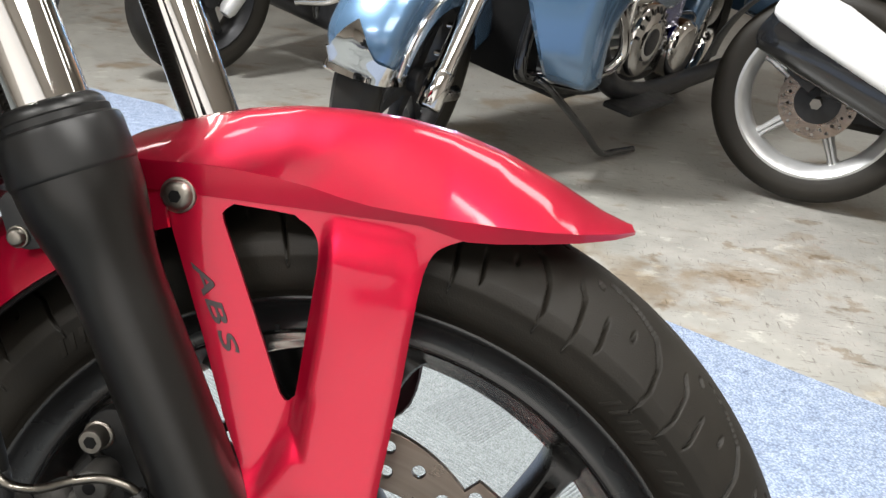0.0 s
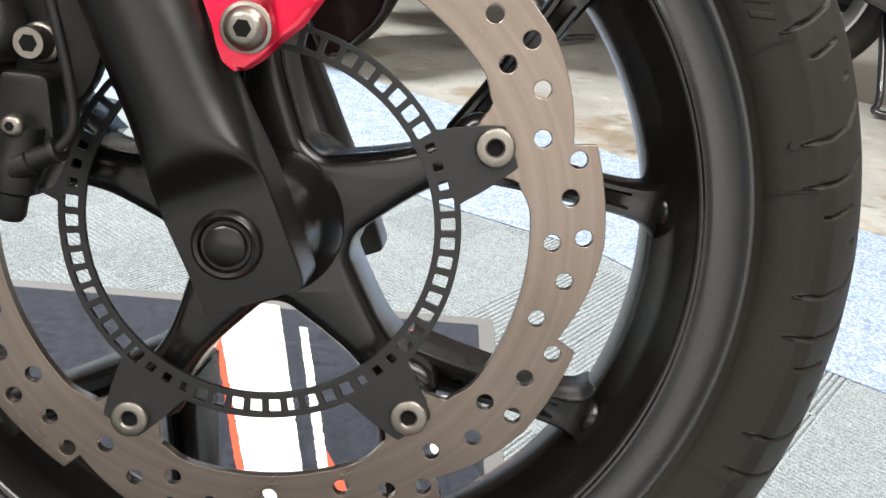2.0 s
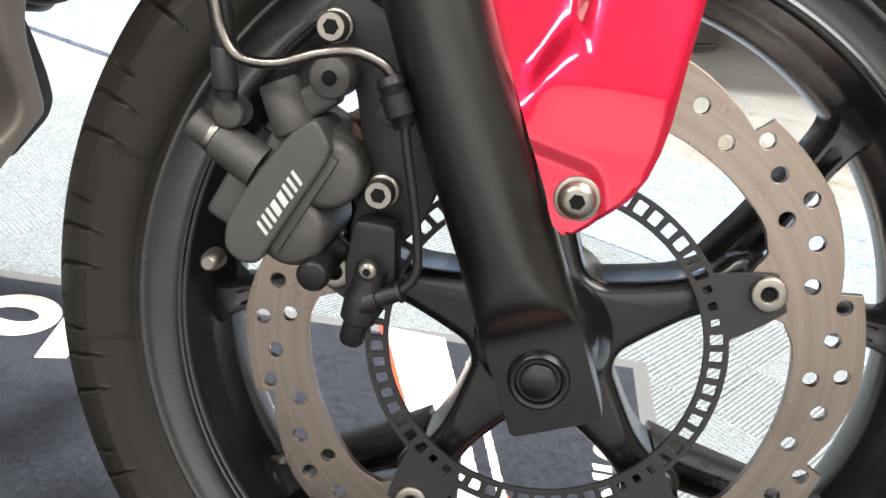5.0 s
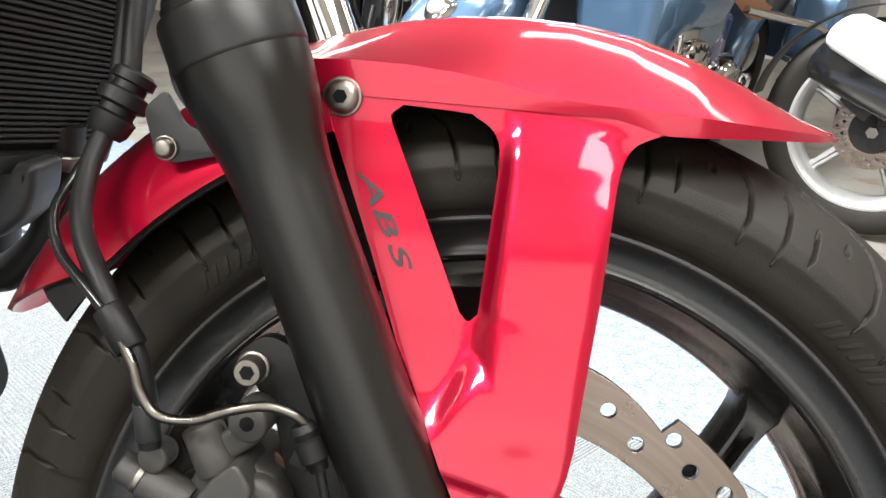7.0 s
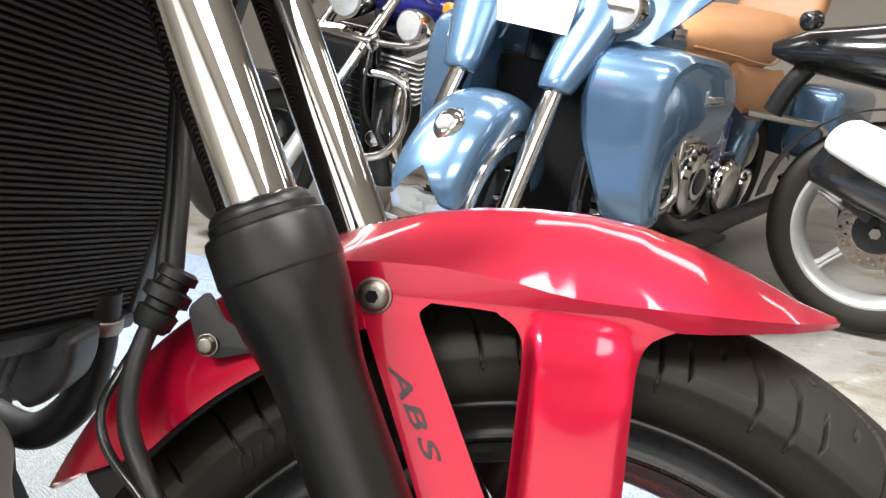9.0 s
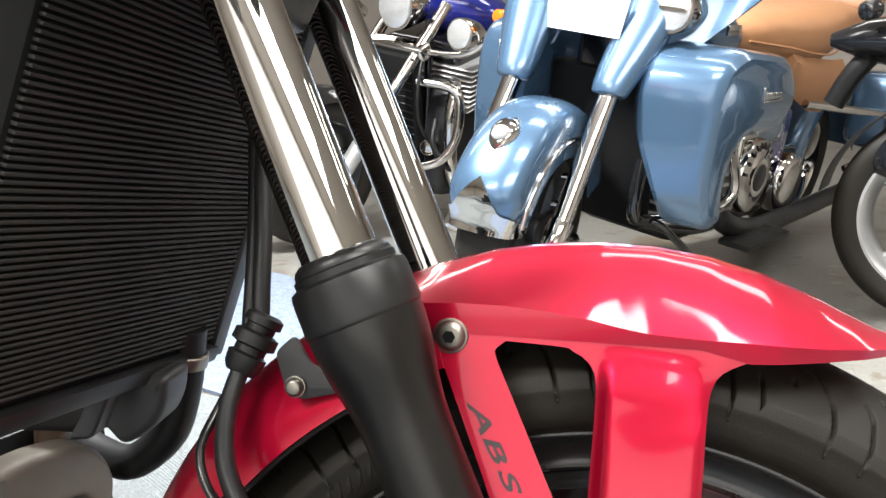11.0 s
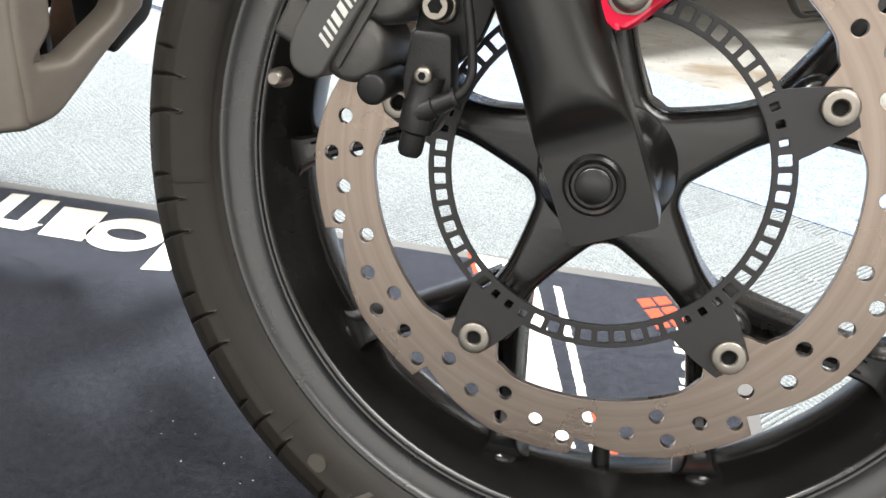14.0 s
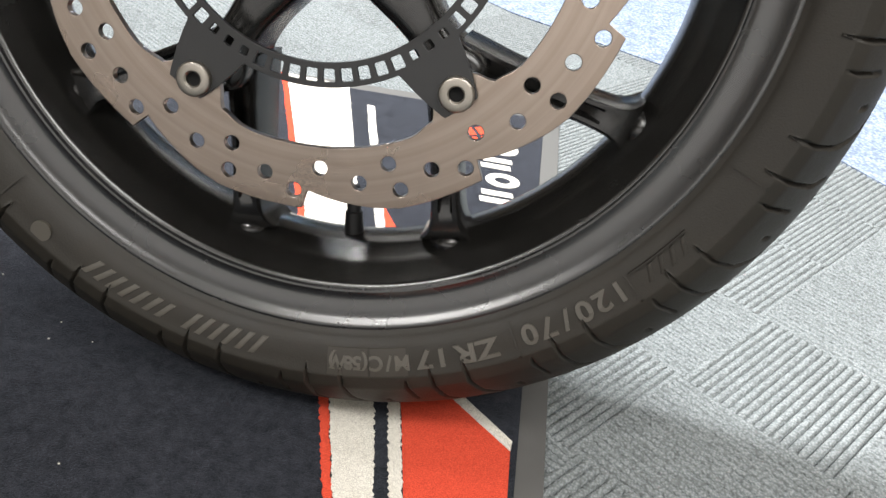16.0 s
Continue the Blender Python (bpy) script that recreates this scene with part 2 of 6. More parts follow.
def cyl(p0, p1, r0, r1=None, n=24, bevel=0.0, steps=None):
    """A round bar from p0 to p1; steps: (share of the length, radius) pairs."""
    p0, p1 = Vector(p0), Vector(p1)
    r1 = r0 if r1 is None else r1
    s, u, d = frame_along(p1 - p0)
    ln = (p1 - p0).length
    if steps is None:
        steps = [(0, r0), (1, r1)]
        if bevel:
            k = min(bevel / ln, 0.4)
            steps = [(0, r0 - bevel), (k * 0.35, r0 - bevel * 0.35), (k, r0), (1 - k, r1), (1 - k * 0.35, r1 - bevel * 0.35), (1, r1 - bevel)]
    bm = bmesh.new()
    rings = []
    for f, r in steps:
        c = p0 + d * (ln * f)
        rings.append([bm.verts.new(c + (s * math.cos(2 * math.pi * i / n) + u * math.sin(2 * math.pi * i / n)) * r) for i in range(n)])
    for a, b in zip(rings, rings[1:]):
        for i in range(n):
            bm.faces.new((a[i], a[(i + 1) % n], b[(i + 1) % n], b[i]))
    bm.faces.new(rings[0][::-1])
    bm.faces.new(rings[-1])
    return bm


def smooth_line(pts, per=8):
    """A Catmull-Rom line through the points."""
    p = [Vector(q) for q in pts]
    p = [p[0] * 2 - p[1]] + p + [p[-1] * 2 - p[-2]]
    out = []
    for i in range(1, len(p) - 2):
        for k in range(per):
            t = k / per
            a, b, c, d = p[i - 1], p[i], p[i + 1], p[i + 2]
            out.append(0.5 * (2 * b + (c - a) * t + (2 * a - 5 * b + 4 * c - d) * t * t + (3 * b - a - 3 * c + d) * t ** 3))
    out.append(p[-2])
    return out


def tube(pts, r, n=12, per=8, radii=None):
    """A hose or wire along a smooth line."""
    line = smooth_line(pts, per)
    bm = bmesh.new()
    s, u, d = frame_along(line[1] - line[0])
    rings = []
    for i, c in enumerate(line):
        nd = (line[min(i + 1, len(line) - 1)] - line[max(i - 1, 0)]).normalized()
        s = (s - nd * s.dot(nd)).normalized()
        u = s.cross(nd)
        rr = r if radii is None else r * np.interp(i / (len(line) - 1), np.linspace(0, 1, len(radii)), radii)
        rings.append([bm.verts.new(c + (s * math.cos(2 * math.pi * k / n) + u * math.sin(2 * math.pi * k / n)) * rr) for k in range(n)])
    for a, b in zip(rings, rings[1:]):
        for k in range(n):
            bm.faces.new((a[k], a[(k + 1) % n], b[(k + 1) % n], b[k]))
    bm.faces.new(rings[0][::-1])
    bm.faces.new(rings[-1])
    return bm


def plate(loops, y0, y1, bevel=0.0008, res=1):
    """A flat plate in the xz plane from y0 (near) to y1, with holes: loops of (x, z)."""
    cu = bpy.data.curves.new("tmp", "CURVE")
    cu.dimensions, cu.fill_mode = "2D", "BOTH"
    for lp in loops:
        sp = cu.splines.new("POLY")
        sp.points.add(len(lp) - 1)
        for q, (x, z) in zip(sp.points, lp):
            q.co = (x, z, 0, 1)
        sp.use_cyclic_u = True
    cu.extrude = abs(y1 - y0) / 2 - bevel
    cu.bevel_depth, cu.bevel_resolution, cu.offset = bevel, res, -bevel
    ob = new("tmp", cu)
    me = bpy.data.meshes.new_from_object(ob.evaluated_get(bpy.context.evaluated_depsgraph_get()))
    bm = bmesh.new()
    bm.from_mesh(me)
    bpy.data.objects.remove(ob)
    bpy.data.curves.remove(cu)
    bpy.data.meshes.remove(me)
    bmesh.ops.remove_doubles(bm, verts=bm.verts, dist=1e-6)
    mid = (y0 + y1) / 2
    for v in bm.verts:
        x, z, y = v.co
        v.co = (x, mid + y, z)
    return bm


def circle(cx, cz, r, n=20):
    return [(cx + r * math.cos(2 * math.pi * i / n), cz + r * math.sin(2 * math.pi * i / n)) for i in range(n)]


def rounded(pts, r, n=5):
    """Rounds the corners of a polygon."""
    out = []
    k = len(pts)
    for i in range(k):
        p, a, b = Vector(pts[i]), Vector(pts[i - 1]), Vector(pts[(i + 1) % k])
        ra = min(r, (a - p).length * 0.45, (b - p).length * 0.45)
        p0, p1 = p + (a - p).normalized() * ra, p + (b - p).normalized() * ra
        for j in range(n + 1):
            t = j / n
            q = p0 * (1 - t) ** 2 + p * 2 * t * (1 - t) + p1 * t * t
            out.append((q.x, q.y))
    return out


def box(at, size, turn=(0, 0, 0), bevel=0.003, seg=2):
    bm = bmesh.new()
    bmesh.ops.create_cube(bm, size=1.0)
    bmesh.ops.scale(bm, vec=size, verts=bm.verts)
    if bevel:
        bmesh.ops.bevel(bm, geom=bm.edges[:] + bm.verts[:], offset=bevel, segments=seg, affect="EDGES", profile=0.6)
    bm.transform(pose(*at, *turn))
    return bm


def loft(sections, cap=True):
    """Skins closed sections of equal length."""
    bm = bmesh.new()
    rings = [[bm.verts.new(p) for p in sec] for sec in sections]
    n = len(sections[0])
    for a, b in zip(rings, rings[1:]):
        for i in range(n):
            bm.faces.new((a[i], a[(i + 1) % n], b[(i + 1) % n], b[i]))
    if cap:
        bm.faces.new(rings[0][::-1])
        bm.faces.new(rings[-1])
    return bm


def sheet(rows, thick=0.0):
    """Skins open rows of points; thick: solid, grown along the normals."""
    bm = bmesh.new()
    g = [[bm.verts.new(p) for p in row] for row in rows]
    for a, b in zip(g, g[1:]):
        for i in range(len(a) - 1):
            bm.faces.new((a[i], a[i + 1], b[i + 1], b[i]))
    if thick:
        bmesh.ops.recalc_face_normals(bm, faces=bm.faces)
        bmesh.ops.solidify(bm, geom=bm.faces[:], thickness=thick)
    return bm


def bolt(name, at, r, parent, depth=0.006, mat=None, place=BIKE, socket=True, flange=0.0, axis=(0, -1, 0)):
    """A button or socket bolt whose head looks along axis."""
    at, ax = Vector(at), Vector(axis).normalized()
    base, top = at - ax * depth * 0.2, at + ax * depth
    bm = cyl(base, top, r, n=28, steps=[(0, r), (0.35, r), (0.7, r * 0.93), (0.92, r * 0.74), (1.0, r * 0.56)])
    if flange:
        add(bm, cyl(at - ax * 0.001, at + ax * 0.0018, flange, n=28, bevel=0.0005))
    ob = part(name, bm, mat or STEEL, parent, place=place)
    if socket:
        # flat dark hexagon on the head; the depth of the hole is only colour
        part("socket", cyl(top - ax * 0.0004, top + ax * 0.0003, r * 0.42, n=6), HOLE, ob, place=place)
    return ob


def words(text, size, depth, shear=0.0, bold=0.0):
    """Flat letters of the built-in font, lying in xz, middle at the origin, facing -y."""
    cu = bpy.data.curves.new("tmp", "FONT")
    cu.body, cu.size, cu.extrude, cu.shear, cu.align_x, cu.align_y = text, size, depth / 2, shear, "CENTER", "CENTER"
    cu.offset = bold
    ob = new("tmp", cu)
    me = bpy.data.meshes.new_from_object(ob.evaluated_get(bpy.context.evaluated_depsgraph_get()))
    bm = bmesh.new()
    bm.from_mesh(me)
    bpy.data.objects.remove(ob)
    bpy.data.curves.remove(cu)
    bpy.data.meshes.remove(me)
    bm.transform(pose(0, 0, 0, 90, 0, 0))
    return bm


def polar(r, a):
    return (r * math.cos(radians(a)), r * math.sin(radians(a)))


def ease(t):
    t = min(1, max(0, t))
    return t * t * (3 - 2 * t)


# ================= the red motorcycle =================
bike = thing("motorcycle", pose(0, 0, 0), "red motorcycle with satin black wheel and fork, leaning on its stand", "motorcycle")

# ---- front wheel ----
wheel = new("front_wheel")
wheel.parent = bike
BOLT_A = 26.0                       # the first disc bolt; the others every 72 degrees
BOLT_R = 0.1162


def tyre_mesh():
    """A 120/70 tyre with moulded grooves, as one lathe whose tread is pressed in along the grooves."""
    half = [(0.2275, 0.044), (0.2315, 0.0478), (0.2335, 0.0502), (0.236, 0.0518), (0.2375, 0.0532), (0.2385, 0.0545), (0.2445, 0.0575), (0.252, 0.0596),
            (0.258, 0.0602), (0.2595, 0.0609), (0.2612, 0.0608), (0.2635, 0.0600), (0.2675, 0.0593)]
    pts = [(r, -y) for r, y in half]
    # crown: an arc from shoulder to shoulder
    n = 84
    for i in range(n + 1):
        y = -0.0585 + 0.117 * i / n
        r = 0.300 - 0.031 * (abs(y) / 0.0585) ** 2.35
        pts.append((r, y))
    pts += [(r, y) for r, y in reversed(half)]
    prof = np.array(pts)
    turns = 2160
    ang = np.linspace(0, 2 * np.pi, turns, endpoint=False)
    rr = np.repeat(prof[None, :, 0], turns, 0)
    yy = np.repeat(prof[None, :, 1], turns, 0)
    # grooves
    pitch = 2 * np.pi / 22
    side = np.where(yy < 0, ang[:, None], ang[:, None] + pitch / 2)
    s = (np.mod(side, pitch)) * 0.29
    w = np.abs(yy)

    def seg(x0, w0, x1, w1, width):
        dx, dw = x1 - x0, w1 - w0
        best = np.full(s.shape, 9.0)
        for sh in (-pitch * 0.29, 0.0, pitch * 0.29):
            t = np.clip(((s + sh - x0) * dx + (w - w0) * dw) / (dx * dx + dw * dw), 0, 1)
            best = np.minimum(best, np.hypot(s + sh - x0 - t * dx, w - w0 - t * dw))
        return np.clip((1.0 - best / width) * 2.6, 0, 1)
    g = np.zeros(s.shape)
    for sg in ((0.003, 0.0615, 0.0075, 0.047, 0.0012), (0.0075, 0.047, 0.018, 0.034, 0.0012), (0.018, 0.034, 0.036, 0.026, 0.0012), (0.036, 0.026, 0.055, 0.022, 0.0010),
               (0.046, 0.0585, 0.049, 0.047, 0.0012), (0.063, 0.0605, 0.0665, 0.045, 0.0012), (0.0665, 0.045, 0.073, 0.037, 0.0010), (0.030, 0.0455, 0.031, 0.043, 0.0014),
               (0.060, 0.030, 0.063, 0.028, 0.0014), (0.004, 0.012, 0.020, 0.004, 0.0012)):
        g = np.maximum(g, seg(*sg))
    rr = rr * 0.9957 - 0.0068 * g * (w < 0.0630) * (rr > 0.258)
    xs, zs = rr * np.cos(ang)[:, None], rr * np.sin(ang)[:, None]
    co = np.stack([xs, yy, zs], 2).reshape(-1, 3)
    k = len(pts)
    i, j = np.meshgrid(np.arange(turns), np.arange(k - 1), indexing="ij")
    a, b = i * k + j, ((i + 1) % turns) * k + j
    faces = np.stack([a, a + 1, b + 1, b], 2).reshape(-1, 4)
    me = bpy.data.meshes.new("tyre")
    me.from_pydata(co.tolist(), [], faces.tolist())
    me.transform(TYRE)
    me.polygons.foreach_set("use_smooth", [True] * len(me.polygons))
    me.materials.append(RUBBER)
    me.update()
    ob = new("tyre", me)
    ob.parent = wheel
    return tagged(ob, "worn black rubber tyre with moulded lettering")


tyre = tyre_mesh()


def side_at(r):
    """How far the near sidewall stands out at a radius."""
    return -float(np.interp(r, [0.2374, 0.2434, 0.2509, 0.2569, 0.2600, 0.2663], [0.0545, 0.0575, 0.0596, 0.0602, 0.0608, 0.0593]))


def on_side(bm, ang, r, lift=0.0003):
    """Bends a mark of the xz plane round the near sidewall at an angle, its head to the outside."""
    for v in bm.verts:
        rr, a = r + v.co.z, ang - math.degrees(v.co.x / r)
        x, z = polar(rr, a)
        v.co = (x, side_at(rr) - lift + v.co.y, z)
    return bm


def tyre_bar(a, r, length, height, name="mark", thick=0.0012, lean=-14, off=-0.0592):
    """A raised bar, bent round the sidewall."""
    bm = bmesh.new()
    rows = []
    n = max(2, int(length * 220))
    for i in range(n + 1):
        ang = a + math.degrees((i / n - 0.5) * length / r)
        row = []
        for h, o in ((-0.5, 0.0012), (-0.42, -thick * 0.5), (0.42, -thick * 0.5), (0.5, 0.0012)):
            x, z = polar(r + h * height, ang)
            row.append((x, off + o + h * height * math.sin(radians(lean)), z))
        rows.append(row)
    return part(name, sheet(rows), RUBBER, tyre, place=TYRE)


def tyre_words(text, a, r, size, pitch, wide=1.0):
    """Letters set one by one along the sidewall, their heads to the outside; pitch in degrees."""
    for i, ch in enumerate(text):
        if ch == " ":
            continue
        ang = a - (i - (len(text) - 1) / 2) * pitch
        bm = words(ch, size, 0.0012, 0.0, 0.0004)
        for v in bm.verts:
            v.co.x *= wide
        part("letter", on_side(bm, ang, r), RUBBER_MARK, tyre, place=TYRE, smooth=False)


def tyre_panel(a0, a1, r0, r1, mat):
    """A low raised field on the sidewall between two angles and radii."""
    rows = []
    for i in range(25):
        ang = a0 + (a1 - a0) * i / 24
        row = []
        for f, o in ((0.0, 0.0012), (0.04, 0.0), (0.25, 0.0), (0.5, 0.0), (0.75, 0.0), (0.96, 0.0), (1.0, 0.0012)):
            rr = r0 + (r1 - r0) * f
            x, z = polar(rr, ang)
            row.append((x, side_at(rr) - 0.0004 + o, z))
        rows.append(row)
    return part("mark", sheet(rows), mat, tyre, place=TYRE)


# sidewall marks: readable sizes as letters, names as strokes
tyre_words("120/70", -49.0, 0.2480, 0.0155, 2.55, 1.2)
tyre_words("ZR", -62.7, 0.2490, 0.0150, 2.9, 1.35)
tyre_words("17", -68.6, 0.2490, 0.0145, 2.3, 1.25)
tyre_words("M/C", -74.6, 0.2500, 0.0120, 1.75)
tyre_words("(58W)", -80.1, 0.2500, 0.0110, 1.15)
tyre_panel(-72.2, -77.2, 0.2415, 0.2590, RUBBER_WORN)
tyre_panel(-77.5, -83.0, 0.2415, 0.2590, RUBBER_WORN)


def tyre_strokes(a, r, count, step, height, width, mat=RUBBER_MARK):
    """Slanted raised strokes in place of a maker's script."""
    for i in range(count):
        ang = a - i * step
        bm = plate([[(-width / 2 - height * 0.3, -height / 2), (width / 2 - height * 0.3, -height / 2), (width / 2 + height * 0.3, height / 2), (-width / 2 + height * 0.3, height / 2)]], -0.0006, 0.0006, 0.0002)
        part("mark", on_side(bm, ang, r, 0.0001), mat, tyre, place=TYRE)


tyre_strokes(-92.6, 0.2485, 6, 1.9, 0.0115, 0.0036)
tyre_strokes(-106.0, 0.2495, 7, 1.85, 0.0105, 0.0036)
tyre_strokes(-33.0, 0.2490, 4, 1.7, 0.0085, 0.0030, RUBBER)
tyre_strokes(52.0, 0.2480, 6, 1.75, 0.0100, 0.0036, RUBBER)
tyre_strokes(40.0, 0.2480, 6, 1.75, 0.0090, 0.0036, RUBBER)
tyre_strokes(133.0, 0.2480, 6, 1.75, 0.0090, 0.0036, RUBBER)
for a in (-132.0, -41.0, -57.5, -22.0, 12.0, 28.0, 165.0, -170.0):
    tyre_bar(a, 0.2480, 0.0010, 0.024)
# a thin raised oval line round one mark
tyre_bar(-36.0, 0.2560, 0.038, 0.0008)
tyre_bar(-36.0, 0.2430, 0.038, 0.0008)
x, z = polar(0.2525, -125.2)
part("mark", cyl((x, -0.0604, z), (x, -0.0580, z), 0.0062, n=24), RUBBER_MARK, tyre, place=TYRE)
x, z = polar(0.2490, 17.0)
part("mark", cyl((x, -0.0600, z), (x, -0.0580, z), 0.0022, n=16), RUBBER, tyre, place=TYRE)

rim_half = [(0.2285, 0.0430), (0.2335, 0.0455), (0.2345, 0.0480), (0.2330, 0.0500), (0.2300, 0.0490), (0.2240, 0.0450), (0.2140, 0.0428), (0.2105, 0.0424), (0.2090, 0.0418),
            (0.2080, 0.0400), (0.2050, 0.0345), (0.2015, 0.0290), (0.1985, 0.0245), (0.1975, 0.0215), (0.1925, 0.0150), (0.1905, 0.0110), (0.1895, 0.0050)]
rim = part("rim", lathe([(r, -y) for r, y in rim_half] + [(r, y) for r, y in reversed(rim_half)] + [(0.2150, 0.030), (0.2150, -0.030)], 240), RIM, wheel,
           "satin black cast alloy rim", TYRE)
part("rim_flange", lathe([(0.2340, -0.0490), (0.2336, -0.0505), (0.2322, -0.0511), (0.2306, -0.0507), (0.2290, -0.0490), (0.2265, -0.0475), (0.2235, -0.0461), (0.2205, -0.0451), (0.2175, -0.0444), (0.2150, -0.0442), (0.2134, -0.0448), (0.2122, -0.0452), (0.2111, -0.0447), (0.2104, -0.0432), (0.2112, -0.0415), (0.2240, -0.0450), (0.2335, -0.0475)], 240), FLANGE, rim,
     "worn grey-black rim flange", TYRE)

# hub and five arms, each forking into two spokes
star = []
for k in range(5):
    a = BOLT_A - 72 * k + 36
    def arm_pt(r, hw, sgn, base):
        return polar(math.hypot(r, hw), base + sgn * math.degrees(math.atan2(hw, r)))
    c = a - 36
    star += [polar(0.0420, a), polar(0.0440, a - 9)]
    star += [arm_pt(0.058, 0.0150, 1, c), arm_pt(0.078, 0.0108, 1, c), arm_pt(0.095, 0.0112, 1, c), arm_pt(0.108, 0.0175, 1, c), arm_pt(0.118, 0.0165, 1, c),
             arm_pt(0.119, 0.006, 1, c), arm_pt(0.119, 0.006, -1, c), arm_pt(0.118, 0.0165, -1, c), arm_pt(0.108, 0.0175, -1, c), arm_pt(0.095, 0.0112, -1, c), arm_pt(0.078, 0.0108, -1, c), arm_pt(0.058, 0.0150, -1, c)]
    star += [polar(0.0440, a - 72 + 9)]
part("wheel_centre", plate([rounded(star, 0.008, 4)], -0.042, 0.010, 0.007, 4), SATIN, wheel, "five-armed satin black wheel centre", WHEEL)
for k in range(5):
    for sgn in (1, -1):
        a = BOLT_A - 72 * k
        p0, p1 = Vector((*polar(0.102, a + sgn * 2.6), 0)), Vector((*polar(0.1985, a + sgn * 18.3), 0))
        d = (p1 - p0).normalized()
        q = Vector((-d.y, d.x, 0))
        secs = []
        for f, w, y0, y1 in ((0, 0.0105, -0.030, 0.014), (0.25, 0.0088, -0.027, 0.014), (0.6, 0.0082, -0.023, 0.015), (0.74, 0.0082, -0.0215, 0.016), (0.82, 0.0086, -0.021, 0.017), (0.88, 0.0092, -0.0206, 0.018), (0.925, 0.0106, -0.0198, 0.018), (0.955, 0.0124, -0.0186, 0.018), (0.98, 0.0146, -0.0168, 0.019), (1.0, 0.0165, -0.0145, 0.019)):
            c = p0.lerp(p1, f)
            g = 0.010 * (1 - ease((f - 0.70) / 0.14))
            ring = [(-w, y1), (-w, y0 + 0.003), (-w + 0.002, y0), (-w + 0.0042, y0), (-w + 0.0058, y0 + g), (w - 0.0058, y0 + g), (w - 0.0042, y0), (w - 0.002, y0), (w, y0 + 0.003), (w, y1)]
            secs.append([(c.x + q.x * u, yy + 0.003, c.y + q.y * u) for u, yy in ring])
        part("spoke", loft(secs), SATIN, wheel, place=WHEEL)
        # rounded foot where the spoke runs into the rim
        bm = bmesh.new()
        bmesh.ops.create_icosphere(bm, subdivisions=3, radius=1.0)
        for v in bm.verts:
            o = v.co.copy()
            v.co = Vector((p1.x, 0.004, p1.y)) + Vector((d.x, 0, d.y)) * (o.x * 0.010 + 0.003) + Vector((0, 1, 0)) * (o.y * 0.0195) + Vector((q.x, 0, q.y)) * (o.z * 0.0135)
        part("spoke_foot", bm, SATIN, wheel, place=WHEEL)
part("hub", lathe([(0.012, -0.084), (0.024, -0.084), (0.0262, -0.081), (0.0262, -0.062), (0.030, -0.055), (0.036, -0.047), (0.040, -0.035), (0.043, 0.021), (0.034, 0.053), (0.012, 0.057)], 64), SATIN, wheel,
     "dark hub with bearing collar", WHEEL)
va = -82.5
vx, vz = polar(0.196, va)
vx2, vz2 = polar(0.160, va)
valve = part("valve_stem", cyl((vx, -0.002, vz), (vx2, -0.004, vz2), 0.0055, n=20, steps=[(0, 0.011), (0.08, 0.011), (0.12, 0.0062), (0.55, 0.0052), (0.57, 0.0042), (1, 0.0042)]), PLASTIC, wheel, "black rubber valve stem", TYRE)
part("valve_ring", lathe([(0.012, -0.002), (0.0135, 0.0), (0.012, 0.002), (0.010, 0.0)], 32), SATIN, valve, place=TYRE @ pose(vx, -0.002, vz, 0, -(va), 0) @ pose(0, 0, 0, 0, 0, 90))

# ---- brake disc: ten steps on the rim, inner lugs at the bolts, drilled ----
disc_out, disc_in = [], []
for i in range(360):
    th = i
    u = ((21.8 - th) % 36) / 36.0        # 0 at a step, growing against the angle
    r = 0.1615 + 0.0006 * math.sin(u * 3.1) if u < 0.52 else 0.1615 - 0.0105 * ((u - 0.52) / 0.48) ** 1.3
    disc_out.append(polar(r, th))
    db = (th - BOLT_A + 36) % 72 - 36
    dip = max(0.0, 1 - (abs(db) / 8.5) ** 2)
    side = math.exp(-((abs(db) - 9) / 4.0) ** 2)
    disc_in.append(polar(0.1270 - 0.0205 * math.sqrt(dip) - 0.004 * side * (dip <= 0) , th))
holes = []
for k in range(10):
    b = -36 * k
    for r, a in ((0.1375, 4.1), (0.1523, 5.3), (0.1459, -3.0), (0.1383, -11.4), (0.1521, -16.8), (0.1460, -23.3)):
        holes.append(circle(*polar(r, a + b), 0.0041, 18))
disc = part("brake_disc", plate([disc_out, disc_in] + holes, -0.0575, -0.0525, 0.0004), DISC, wheel, "wave-edged drilled steel brake disc with brown heat tint", sharp=12)
disc.matrix_world = WHEEL
ring_out = []
for i in range(720):
    th = i / 2
    db = (th - BOLT_A + 36) % 72 - 36
    ring_out.append(polar(0.0948 + 0.0290 * min(1, max(0, (10.8 - abs(db + 1.0)) / 6.2)), th))
slots = []
for k in range(61):
    a = 8.3 - k * 360 / 61
    db = (a - BOLT_A + 36) % 72 - 36
    small = abs(db) < 9
    da, dr = (1.35, 0.0023) if small else (1.95, 0.0034)
    slots.append(rounded([polar(0.0887 - dr, a - da), polar(0.0887 + dr, a - da), polar(0.0887 + dr, a + da), polar(0.0887 - dr, a + da)], 0.0008, 2))
part("abs_ring", plate([ring_out, circle(0, 0, 0.0822, 180)] + slots, -0.0605, -0.0579, 0.0003), RING, wheel, "black slotted sensor ring", WHEEL, sharp=12)
